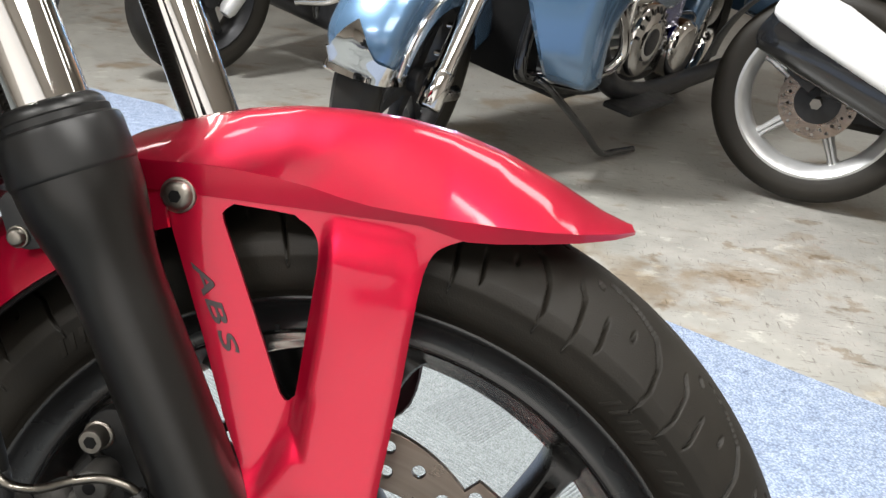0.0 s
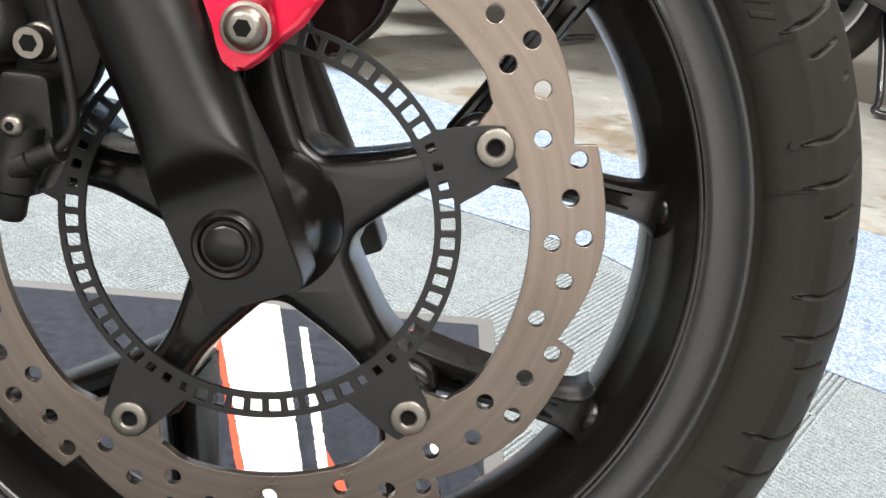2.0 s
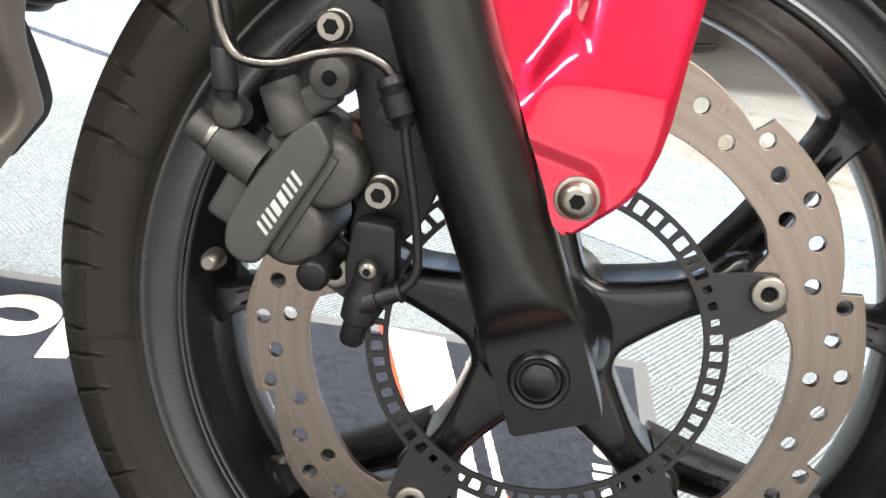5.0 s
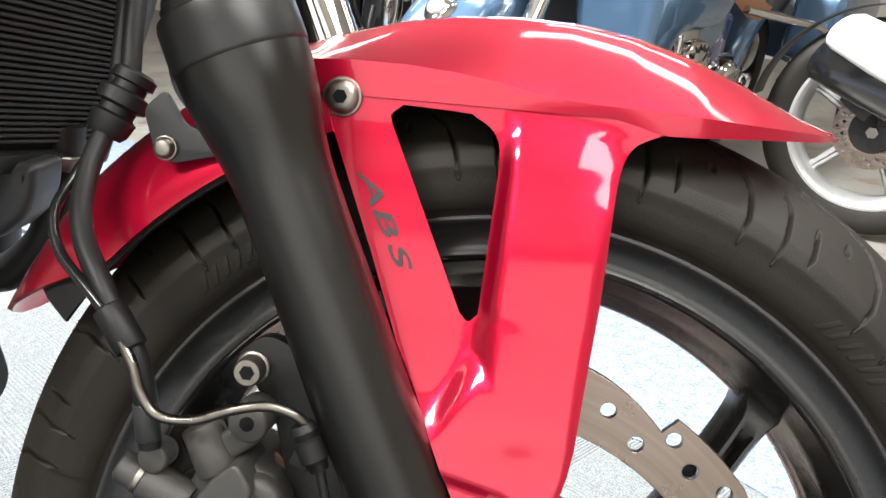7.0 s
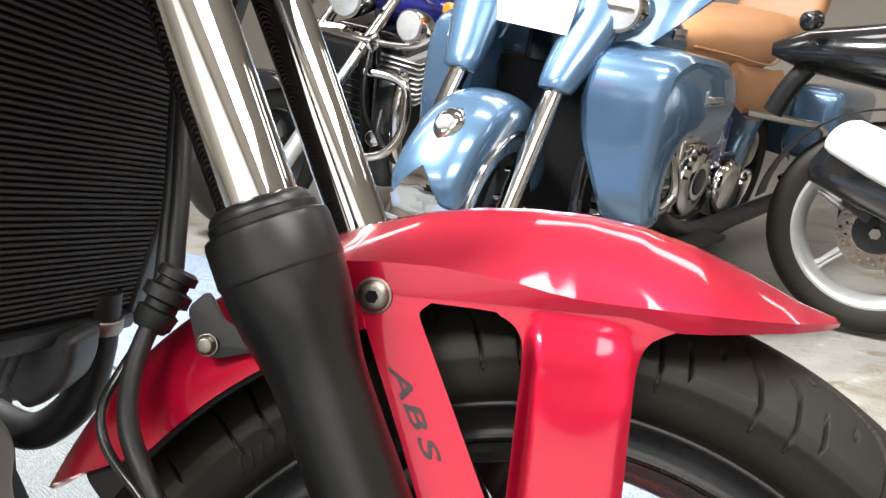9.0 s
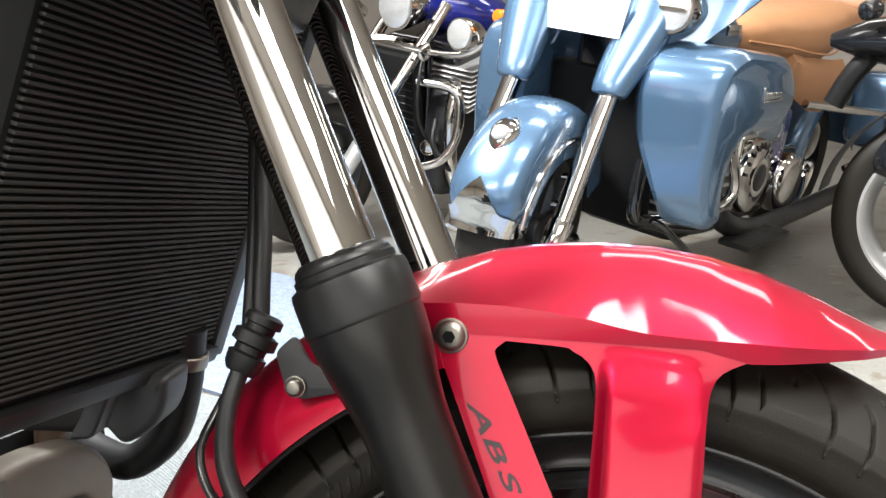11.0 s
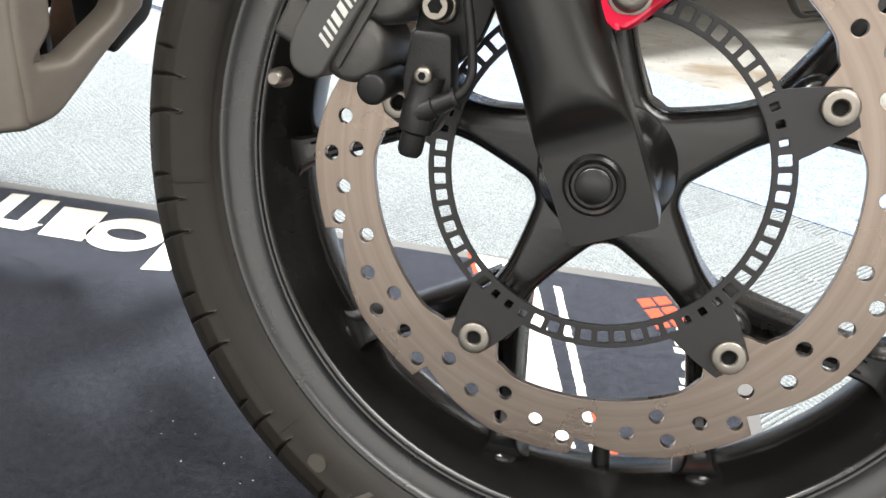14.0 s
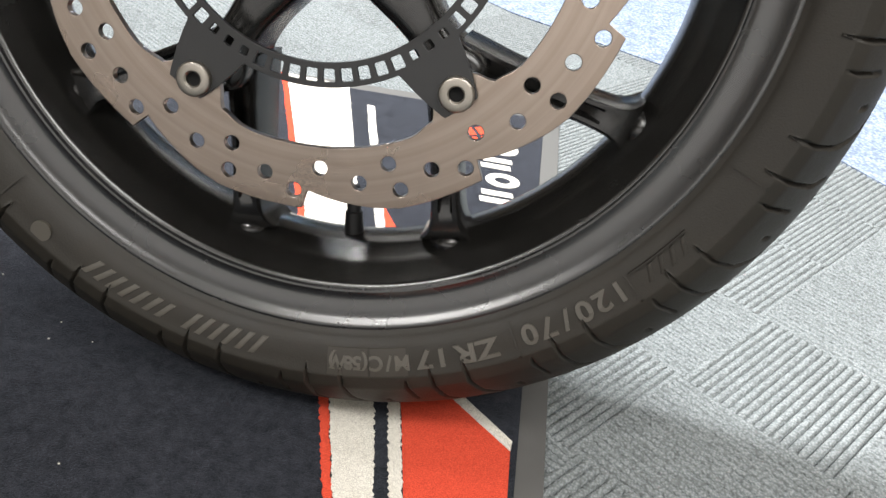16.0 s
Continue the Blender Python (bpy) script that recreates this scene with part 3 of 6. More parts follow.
for k in range(5):
    x, z = polar(BOLT_R, BOLT_A - 72 * k)
    head = part("disc_bolt", lathe([(0.0039, 0.0), (0.0038, -0.0034), (0.0046, -0.0043), (0.0080, -0.0045), (0.0088, -0.0040), (0.0092, -0.0030), (0.0092, 0.0)], 40), STEEL, disc, "dull steel bolt with hex socket", pose(x, -0.0600, z))
    # dark hexagon closes the ring, painting the shade inside the socket
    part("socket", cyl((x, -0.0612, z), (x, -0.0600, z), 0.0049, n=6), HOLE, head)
    part("boss", cyl((x, -0.0525, z), (x, -0.024, z), 0.0115, 0.013, 28), SATIN, wheel, place=WHEEL)

# ---- fork ----
FORK_SLOPE = -0.4457


def fork_at(z, y):
    return Vector((-0.021 + FORK_SLOPE * (z - 0.0415), y, z))


def slider_mesh(y, sg):
    """A tapered slider that widens under the seal cap and ends in a flat-faced axle lug; sg: the outer side."""
    d, p = Vector((-0.4071, 0, 0.9134)), Vector((0.9134, 0, 0.4071))
    foot = Vector((0, y, 0.0035))
    rows = []
    for s, r in ((-0.0268, 0.0190), (-0.0266, 0.0212), (-0.0256, 0.0223), (-0.0235, 0.0229), (-0.018, 0.0230), (-0.010, 0.0230), (0.0, 0.0231), (0.008, 0.0233), (0.016, 0.0235), (0.022, 0.0236), (0.026, 0.0237), (0.030, 0.0238),
                 (0.034, 0.0239), (0.038, 0.0240), (0.043, 0.0241), (0.050, 0.0242), (0.060, 0.0243), (0.080, 0.0243), (0.110, 0.0241), (0.150, 0.0237), (0.190, 0.0234), (0.235, 0.0232), (0.256, 0.0233), (0.264, 0.0237), (0.272, 0.0246),
                 (0.280, 0.0259), (0.288, 0.0276), (0.296, 0.0292), (0.303, 0.0303), (0.310, 0.0309), (0.318, 0.0311)):
        lug = 1 - ease((s - 0.016) / 0.050)
        shift = -0.0037 + 0.0060 * min(1.0, max(0.0, 1 - (s + 0.01) / 0.15))
        flat = 0.0150 + 0.0100 * ease((s - 0.021) / 0.024) if s < 0.060 else 1.0
        inner = 0.0165 if s < 0.012 else 0.0165 + 0.012 * ease((s - 0.012) / 0.05)
        e = 1.0 - 0.62 * lug
        ring = []
        for k in range(64):
            a = 2 * math.pi * k / 64
            u = math.copysign(abs(math.cos(a)) ** e, math.cos(a)) * r
            v = math.copysign(abs(math.sin(a)) ** e, math.sin(a)) * r
            v = max(-inner, min(v, flat))
            ring.append(foot + d * s + p * (shift + u) + Vector((0, sg * v, 0)))
        rows.append(ring)
    return loft(rows)


def fork_leg(y, near, drop=0.0):
    place = BIKE @ pose(-FORK_SLOPE * drop, 0, -drop)
    leg = new("fork_leg")
    leg.parent = bike
    part("slider", slider_mesh(y, -1 if near else 1), FORK, leg, "matt black fork slider with a flat axle lug", place, sharp=50)
    part("seal_cap", cyl(fork_at(0.2915, y), fork_at(0.3255, y), 0.03, n=64, steps=[(0, 0.0308), (0.02, 0.0316), (0.06, 0.0319), (0.58, 0.0316), (0.66, 0.0308), (0.69, 0.0292), (0.71, 0.0276), (0.80, 0.0276), (0.83, 0.0264), (0.88, 0.0262), (0.94, 0.0250), (1.0, 0.0222)]), CAP, leg,
         "black fork seal cap", place)
    part("stanchion", cyl(fork_at(0.30, y), fork_at(0.90, y), 0.0205, n=64), CHROME, leg, "chromed fork tube", place)
    return leg


leg = fork_leg(-0.086, True)
fork_leg(0.120, False, 0.034)
cap = part("axle_cap", lathe([(0.0003, -0.1056), (0.0076, -0.1056), (0.0086, -0.1049), (0.0090, -0.1030), (0.0104, -0.1030), (0.0113, -0.1050), (0.0128, -0.1056), (0.0141, -0.1046), (0.0146, -0.1030), (0.0150, -0.0990), (0.0003, -0.0990)], 48, closed=False),
           FORK, leg, "black axle cap with raised rim", BIKE @ pose(0, 0, 0.0035))

# ---- front fender ----
fender = new("front_fender")
fender.parent = bike
SIDE_Y = ([0.072, 0.091, 0.120, 0.150, 0.180, 0.200, 0.225, 0.247, 0.270, 0.300], [-0.0975, -0.0935, -0.0860, -0.0775, -0.0690, -0.0640, -0.0580, -0.0530, -0.0485, -0.0445])


def side_y(z):
    return float(np.interp(z, *SIDE_Y))


def zc(x):
    return float(np.interp(x, [-0.112, -0.090, -0.064, -0.040, -0.020, -0.004, 0.012, 0.030, 0.050, 0.073, 0.100, 0.136, 0.158], [0.2958, 0.2972, 0.2972, 0.2955, 0.2928, 0.2895, 0.2872, 0.2862, 0.2856, 0.2846, 0.2830, 0.2815, 0.2810]))


def zr(x):
    return float(np.interp(x, [-0.140, -0.107, -0.076, -0.045, -0.014, 0.017, 0.048, 0.078, 0.109, 0.140, 0.157], [0.3030, 0.3150, 0.3235, 0.3285, 0.3300, 0.3290, 0.3245, 0.3160, 0.3035, 0.2885, 0.2825]))


def half_w(x):
    return float(np.interp(x, [-0.14, 0.02, 0.05, 0.08, 0.105, 0.125, 0.145, 0.154, 0.158], [0.0630, 0.0640, 0.0650, 0.0610, 0.0520, 0.0410, 0.0235, 0.0110, 0.0040]))


# the top: an arch over the tyre that narrows to a beak
rows = []
for i in range(97):
    x = -0.138 + 0.296 * i / 96
    w, top, edge = half_w(x), zr(x), zc(x)
    low = min(edge - 0.001, float(np.interp(x, [0.04, 0.052, 0.064, 0.08, 0.11, 0.14, 0.158], [0.2820, 0.2790, 0.2756, 0.2762, 0.2780, 0.2793, 0.2800])))
    row = []
    for s in (-1, 1):
        side = []
        for j in range(15):
            f = j / 14
            yy = math.sin(f * math.pi / 2) ** 0.92
            hh = 1 - yy ** 1.35
            side.append((x, MID + s * w * yy, edge + (top - edge) * hh))
        side += [(x, MID + s * (w - 0.0002), edge - 0.3 * (edge - low)), (x, MID + s * (w * 0.985), low)]
        if s < 0:
            row = side[::-1]
        else:
            row += side[1:]
    rows.append(row)
part("fender_top", sheet(rows, -0.0028), RED, fender, "glossy red beaked fender top", BIKE, sharp=36)
rows = []
for i in range(40):
    x = -0.130 + 0.225 * i / 39
    w, top, edge = half_w(x) * 0.93 - 0.002, zr(x) - 0.0075, zc(x) - 0.006
    rows.append([(x, MID + w * j / 12, edge + (top - edge) * (1 - abs(j / 12) ** 1.65)) for j in range(-12, 13)])
part("fender_lining", sheet(rows, -0.002), PLASTIC, fender, "black inner lining of the fender", BIKE, sharp=60)


def soft_step(t):
    t = min(1.0, max(0.0, t))
    return 0.5 * t + 0.5 * ease(t)


def fender_side(mirror):
    """The forked stay with its open triangle; the front leg stands proud of the rear one."""
    zs = [0.2965 - 0.0345 * i / 18 for i in range(19)] + [0.262 - 0.082 * i / 24 for i in range(1, 25)] + [0.180 - 0.1060 * i / 70 for i in range(1, 71)]
    grid = []
    for zn in zs:
        xl = float(np.interp(zn, [0.074, 0.077, 0.083, 0.091, 0.110, 0.133, 0.168, 0.207, 0.246, 0.274, 0.286, 0.2965], [-0.0030, -0.0075, -0.0105, -0.0135, -0.0235, -0.0350, -0.0540, -0.0710, -0.0890, -0.1015, -0.1068, -0.1075]))
        xr = float(np.interp(zn, [0.074, 0.0755, 0.079, 0.086, 0.094, 0.104, 0.116, 0.128, 0.154, 0.193, 0.244, 0.256, 0.262, 0.2685, 0.2735, 0.2780, 0.2835, 0.2965], [0.0005, 0.0040, 0.0085, 0.0150, 0.0235, 0.0295, 0.0330, 0.0350, 0.0370, 0.0405, 0.0430, 0.0443, 0.0460, 0.0480, 0.0510, 0.0560, 0.0640, 0.0640]))
        wl = float(np.interp(zn, [0.074, 0.150, 0.180, 0.1835, 0.270, 0.2735, 0.2765, 0.2785, 0.2965], [0.0000, -0.0125, -0.0215, -0.0250, -0.0683, -0.0692, -0.0672, -0.0635, -0.0635]))
        wr = float(np.interp(zn, [0.074, 0.150, 0.180, 0.1835, 0.252, 0.260, 0.266, 0.271, 0.275, 0.2785, 0.2965], [0.0003, -0.0120, -0.0195, -0.0160, -0.0136, -0.0138, -0.0150, -0.0175, -0.0215, -0.0290, -0.0290]))
        wl, wr = max(wl, xl + 0.001), max(wr, xl + 0.002)
        row = []
        for x0, x1, n in ((xl, wl, 18), (wl, wr, 6), (wr, xr, 20)):
            for j in range(n + (1 if n == 20 else 0)):
                f = j / n
                if n == 20:
                    f = f ** 1.5
                x = x0 + (x1 - x0) * f
                z = zn if zn < 0.262 else 0.262 + (zn - 0.262) * (zc(x) - 0.0005 - 0.262) / 0.0345
                # the raised front face with its bevel towards the open triangle and the lower curve
                bev = soft_step((x - (wr if zn < 0.252 else -0.0137)) / 0.0085) if zn > 0.180 else 1.0
                if zn <= 0.184:
                    edge = 0.133 + 0.030 * ease((x + 0.035) / 0.026) ** 0.8
                    bev = max(soft_step((edge - z + 0.012) / 0.024), soft_step((x + 0.0180) / 0.0135))
                bev *= ease((0.2880 - z) / 0.034)
                y = side_y(z) - 0.0054 * bev + 0.002 * ease((x - xr + 0.004) / 0.004) ** 2
                if z < 0.118:      # the flat ear round the lower bolt
                    y += 0.0032 * ease((0.1095 - 0.2 * x - z) / 0.009) * (1 - ease((x - 0.004 + (z - 0.1) * 0.3) / 0.009))
                if zn < 0.2785:
                    left = -0.0137 if zn > 0.252 else wr if zn > 0.180 else float(np.interp(zn, [0.140, 0.180], [-0.028, -0.0195]))
                    k = (x - left) / (xr - left)
                    y -= 0.0042 * max(0.0, 1 - ((k - 0.58) / 0.6) ** 2) * ease((z - 0.112) / 0.03) * ease((0.272 - z) / 0.06)
                join = ease((z - zc(x) + 0.014) / 0.014)
                y += join * (MID - half_w(x) - 0.0004 - y)
                flow = ease((x - 0.024) / 0.036) * ease((z - 0.235) / 0.035)
                y += flow * (MID - half_w(x) - 0.0012 - y)
                row.append((x, (2 * MID - y) if mirror else y, z))
        grid.append(row)
    bm = bmesh.new()
    g = [[bm.verts.new(p) for p in row] for row in grid]
    for i in range(len(g) - 1):
        zm = (zs[i] + zs[i + 1]) / 2
        for j in range(len(g[0]) - 1):
            if 18 <= j < 24 and 0.180 < zm < 0.2785:
                continue
            f = (g[i][j], g[i][j + 1], g[i + 1][j + 1], g[i + 1][j])
            bm.faces.new(f)
    bmesh.ops.remove_doubles(bm, verts=bm.verts, dist=2e-5)
    bmesh.ops.recalc_face_normals(bm, faces=bm.faces)
    bmesh.ops.solidify(bm, geom=bm.faces[:], thickness=0.003)
    return part("fender_stay", bm, RED_SHADE if mirror else RED, fender, "far stay with its shade put into a dark red" if mirror else "red forked fender stay with open triangle", BIKE, sharp=34)


stay = fender_side(False)
# the far stay takes the dark red, so its shade is painted in
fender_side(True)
bolt("fender_bolt", (-0.0940, -0.0480, 0.2805), 0.0088, stay, 0.0060, flange=0.0100)
bolt("fender_bolt", (0.0008, -0.0960, 0.0905), 0.0088, stay, 0.0070, flange=0.0105)
# the letters run down the rear arm, wide and slanted
for k, ch in enumerate("ABS"):
    f = (k + 0.5) / 3
    x, z = -0.0795 + 0.0255 * f, 0.2460 - 0.0450 * f
    bm = words(ch, 0.0110, 0.0006, 0.3, 0.00016)
    for v in bm.verts:
        v.co.x *= 2.55
    part("letter", bm, DECAL, stay, place=BIKE @ pose(x, side_y(z) - 0.0006, z, -13.5, 0, 0) @ pose(0, 0, 0, 0, 61.0, 0), smooth=False)

# the rear part, behind the fork
rows = []
for i in range(49):
    a = 110 + 45.3 * i / 48
    w = 0.0690 * math.sqrt(max(0.0, 1 - max(0.0, (a - 138.0) / 17.4) ** 2.0)) + 0.0005
    rt = 0.3290 - 0.004 * ease((a - 135) / 20)
    row = []
    for j in range(-14, 15):
        yy = math.sin(j / 14 * math.pi / 2) * w
        rad = 0.2800 + (rt - 0.2800) * (1 - min(1, abs(yy) / 0.0695) ** 2.6) ** 0.7
        row.append((polar(rad, a)[0], MID + yy, polar(rad, a)[1]))
    rows.append(row)
lining = [[(polar(0.2800 + (0.3255 - 0.2800) * (1 - abs(j / 10) ** 2.6) ** 0.7 - 0.003, a)[0], MID + 0.068 * j / 10, polar(0.2800 + (0.3255 - 0.2800) * (1 - abs(j / 10) ** 2.6) ** 0.7 - 0.003, a)[1]) for j in range(-10, 11)] for a in np.linspace(112, 147, 24)]
part("rear_lining", sheet(lining, -0.002), PLASTIC, fender, "black inner lining behind the fork", BIKE, sharp=60)
part("fender_rear", sheet(rows, -0.0028), RED, fender, "red rear section of the front fender", BIKE, sharp=50)
brk = part("bracket", plate([rounded([(-0.1925, 0.2660), (-0.1815, 0.2765), (-0.1705, 0.2600), (-0.1560, 0.2560), (-0.1480, 0.2470), (-0.1760, 0.2400), (-0.1850, 0.2430)], 0.004, 3)], -0.0575, -0.0535, 0.0008), GREY_PLASTIC, fender,
           "grey metal fender bracket", BIKE)
bolt("bracket_bolt", (-0.1795, -0.0575, 0.2475), 0.0056, brk, 0.0055, socket=False, flange=0.0064)

# ---- brake caliper ----
cal = new("brake_caliper")
cal.parent = bike
face = [(-0.1205, 0.1070), (-0.1117, 0.0936), (-0.1140, 0.0857), (-0.1406, 0.0324), (-0.1494, 0.0311), (-0.1577, 0.0365), (-0.1586, 0.0477), (-0.1541, 0.0609), (-0.1436, 0.0794), (-0.1313, 0.0977)]
body = part("body", plate([rounded(face, 0.005, 4)], -0.1000, -0.0640, 0.0020, 3), CALIPER_FACE, cal, "dark grey caliper face", BIKE)
bm = cyl((-0.1150, -0.0935, 0.0800), (-0.1150, -0.0350, 0.0800), 0.0175, n=44, bevel=0.004)
add(bm, cyl((-0.1290, -0.0935, 0.0490), (-0.1290, -0.0350, 0.0490), 0.0175, n=44, bevel=0.004))
add(bm, box((-0.1330, -0.0620, 0.0720), (0.040, 0.050, 0.066), (0, 24, 0), 0.006, 3))
add(bm, box((-0.1235, -0.0900, 0.0640), (0.0060, 0.0120, 0.0560), (0, 26, 0), 0.0020, 2))
part("piston_housing", bm, CALIPER, cal, "cast grey piston housing", BIKE)
bm = box((-0.1560, -0.0720, 0.0620), (0.022, 0.034, 0.036), (0, 24, 0), 0.004, 3)
part("outer_lug", bm, CALIPER, cal, place=BIKE)
bm = cyl((-0.1830, -0.0860, 0.0925), (-0.1480, -0.0860, 0.0760), 0.0092, n=32, steps=[(0, 0.0070), (0.03, 0.0082), (0.30, 0.0084), (0.31, 0.0074), (0.36, 0.0074), (0.37, 0.0098), (0.60, 0.0105), (1, 0.0115)])
pin = part("pin_boss", bm, CALIPER, cal, "grey guide pin boss with cap", BIKE)
part("clip_ring", cyl((-0.1735, -0.0860, 0.0880), (-0.1705, -0.0860, 0.0866), 0.0089, n=32, bevel=0.0004), STEEL, pin, "bright retaining ring", BIKE)
bm = cyl((-0.1440, -0.0860, 0.1180), (-0.1320, -0.0860, 0.0960), 0.0095, 0.011, 28, 0.0015)
add(bm, box((-0.1270, -0.0820, 0.1110), (0.026, 0.016, 0.014), (0, -38, 0), 0.004, 3))
add(bm, cyl((-0.1180, -0.0935, 0.1240), (-0.1180, -0.0720, 0.1240), 0.0098, n=32, bevel=0.0015))
part("bridge", bm, CALIPER, cal, "cast grey bridge with bolt eye", BIKE)
# flat black disc paints the shaded hole of the eye
part("bolt_eye", cyl((-0.1180, -0.0941, 0.1240), (-0.1180, -0.0925, 0.1240), 0.0036, n=16), HOLE, cal, place=BIKE)
part("pin_cap", cyl((-0.1145, -0.0985, 0.0305), (-0.1145, -0.0600, 0.0340), 0.0080, n=28, bevel=0.002), PLASTIC, cal, "black rubber pin cap", BIKE)
part("banjo", cyl((-0.1640, -0.0940, 0.1000), (-0.1640, -0.0780, 0.1000), 0.0075, n=24, bevel=0.0015), CALIPER, cal, place=BIKE)
bolt("bleed_bolt", (-0.1640, -0.0930, 0.0290), 0.0052, cal, 0.010, socket=False)
part("pad", plate([rounded([(-0.1110, 0.1050), (-0.0990, 0.0950), (-0.0960, 0.0840), (-0.1060, 0.0700)], 0.005)], -0.0720, -0.0590, 0.001), RUST, cal, "rust-brown brake pad edge", BIKE)
# slanted strokes stand in for the maker's mark
run, tall = Vector((0.458, 0.889)), Vector((-0.889, 0.458))
for off, wide, high in ((0.0, 0.0017, 1.0), (0.0040, 0.0017, 1.0), (0.0078, 0.0018, 1.0), (0.0122, 0.0034, 0.9), (0.0176, 0.0034, 0.9), (0.0222, 0.0018, 1.0), (0.0260, 0.0017, 1.0), (0.0300, 0.0017, 1.0)):
    c = Vector((-0.1398, 0.0508)) + run * off
    t2, r2 = tall * 0.0036 * high + run * 0.0012, run * wide / 2
    part("mark", plate([[tuple(c - t2 - r2), tuple(c - t2 + r2), tuple(c + t2 + r2), tuple(c + t2 - r2)]], -0.1007, -0.0999, 0.0001), WHITE_PRINT, body, place=BIKE)
hanger = part("caliper_bracket", plate([rounded([(-0.1320, 0.1520), (-0.1170, 0.1640), (-0.0850, 0.1500), (-0.0600, 0.0900), (-0.0700, 0.0560), (-0.0950, 0.0300), (-0.1050, 0.0450), (-0.1000, 0.0800), (-0.1100, 0.1200)], 0.008, 4)], -0.0740, -0.0640, 0.0012), PLASTIC, bike, "dark caliper bracket bolted to the fork", BIKE)
for x, y, z in ((-0.1225, -0.0760, 0.1458), (-0.0897, -0.0800, 0.0733)):
    ob = part("bracket_bolt", cyl((x, y + 0.010, z), (x, y - 0.0085, z), 0.0068, n=32, steps=[(0, 0.0088), (0.45, 0.0088), (0.5, 0.0082), (0.52, 0.0070), (0.94, 0.0070), (1, 0.0062)]), STEEL, hanger, place=BIKE)
    # dark hexagon on the bolt end, hole shade as colour
    part("socket", cyl((x, y - 0.0082, z), (x, y - 0.0088, z), 0.0038, n=6), HOLE, ob, place=BIKE)

# ---- hoses, sensor ----
hose = part("brake_hose", tube([(-0.232, 0.02, 0.46), (-0.228, 0.004, 0.385), (-0.219, -0.014, 0.334), (-0.214, -0.027, 0.302), (-0.211, -0.037, 0.274), (-0.217, -0.044, 0.256), (-0.219, -0.060, 0.231), (-0.210, -0.080, 0.206), (-0.190, -0.095, 0.181), (-0.171, -0.100, 0.153), (-0.165, -0.099, 0.128), (-0.164, -0.096, 0.108)], 0.0056, 14), PLASTIC, bike, "black rubber brake hose", BIKE)
part("ferrule", cyl((-0.1655, -0.0995, 0.1310), (-0.1640, -0.0975, 0.1120), 0.0062, n=20, bevel=0.0008), GREY_PLASTIC, hose, "crimped grey ferrule", BIKE)
part("sleeve", cyl((-0.186, -0.0985, 0.174), (-0.172, -0.1015, 0.156), 0.0078, n=20, bevel=0.001), PLASTIC, hose, place=BIKE)
part("second_hose", tube([(-0.240, 0.02, 0.46), (-0.233, 0.004, 0.385), (-0.2255, -0.012, 0.334), (-0.220, -0.027, 0.300), (-0.217, -0.037, 0.274)], 0.0046, 12), PLASTIC, bike, "thin black hose", BIKE)
part("hose_grommet", cyl((-0.2065, -0.0350, 0.2840), (-0.2195, -0.0440, 0.2500), 0.011, n=24, steps=[(0, 0.0085), (0.05, 0.0115), (0.18, 0.0115), (0.2, 0.009), (0.3, 0.009), (0.34, 0.0135), (0.52, 0.0135), (0.56, 0.0095), (0.66, 0.0095), (0.7, 0.0120), (0.9, 0.0110), (1, 0.0085)]), PLASTIC, bike, "black rubber hose grommet", BIKE)
part("sensor_cable", tube([(-0.217, -0.044, 0.254), (-0.226, -0.060, 0.229), (-0.2275, -0.075, 0.212), (-0.217, -0.087, 0.195), (-0.192, -0.100, 0.178), (-0.173, -0.106, 0.160)], 0.0028, 10), CABLE, bike, "thin black sensor cable", BIKE)
part("steel_line", tube([(-0.181, -0.104, 0.168), (-0.169, -0.108, 0.152), (-0.1645, -0.108, 0.139), (-0.156, -0.108, 0.1285), (-0.139, -0.108, 0.1280), (-0.120, -0.108, 0.1355), (-0.105, -0.106, 0.1385), (-0.093, -0.103, 0.1350), (-0.087, -0.100, 0.1290)], 0.0026, 10), LINE, bike, "bent steel wire along the caliper", BIKE)
bm = cyl((-0.0900, -0.1000, 0.1300), (-0.0800, -0.1000, 0.1090), 0.006, n=20, steps=[(0, 0.0055), (0.15, 0.0068), (0.3, 0.0055), (0.35, 0.0070), (0.75, 0.0070), (0.8, 0.0058), (1, 0.0045)])
add(bm, box((-0.0870, -0.0980, 0.1170), (0.010, 0.012, 0.016), (0, 24, 0), 0.002))
part("cable_clip", bm, PLASTIC, bike, "black cable connector clip", BIKE)
part("sensor_wire", tube([(-0.0805, -0.100, 0.112), (-0.0770, -0.100, 0.098), (-0.0705, -0.100, 0.075), (-0.0660, -0.100, 0.055), (-0.0650, -0.101, 0.043), (-0.0700, -0.102, 0.0345), (-0.0790, -0.103, 0.0290)], 0.0023, 10), PLASTIC, bike, "black wheel sensor wire", BIKE)
bm = cyl((-0.0915, -0.0990, 0.0020), (-0.0855, -0.0990, 0.0420), 0.0066, n=24, steps=[(0, 0.005), (0.06, 0.0062), (0.28, 0.0062), (0.32, 0.0085), (0.62, 0.0092), (0.68, 0.0078), (1, 0.0078)])
add(bm, cyl((-0.0880, -0.1020, 0.0240), (-0.0700, -0.1020, 0.0340), 0.0052, n=20, steps=[(0, 0.0065), (0.4, 0.006), (0.42, 0.0048), (0.9, 0.0044), (0.92, 0.0056), (1, 0.0050)]))
sensor = part("wheel_sensor", bm, PLASTIC, bike, "black wheel speed sensor", BIKE)
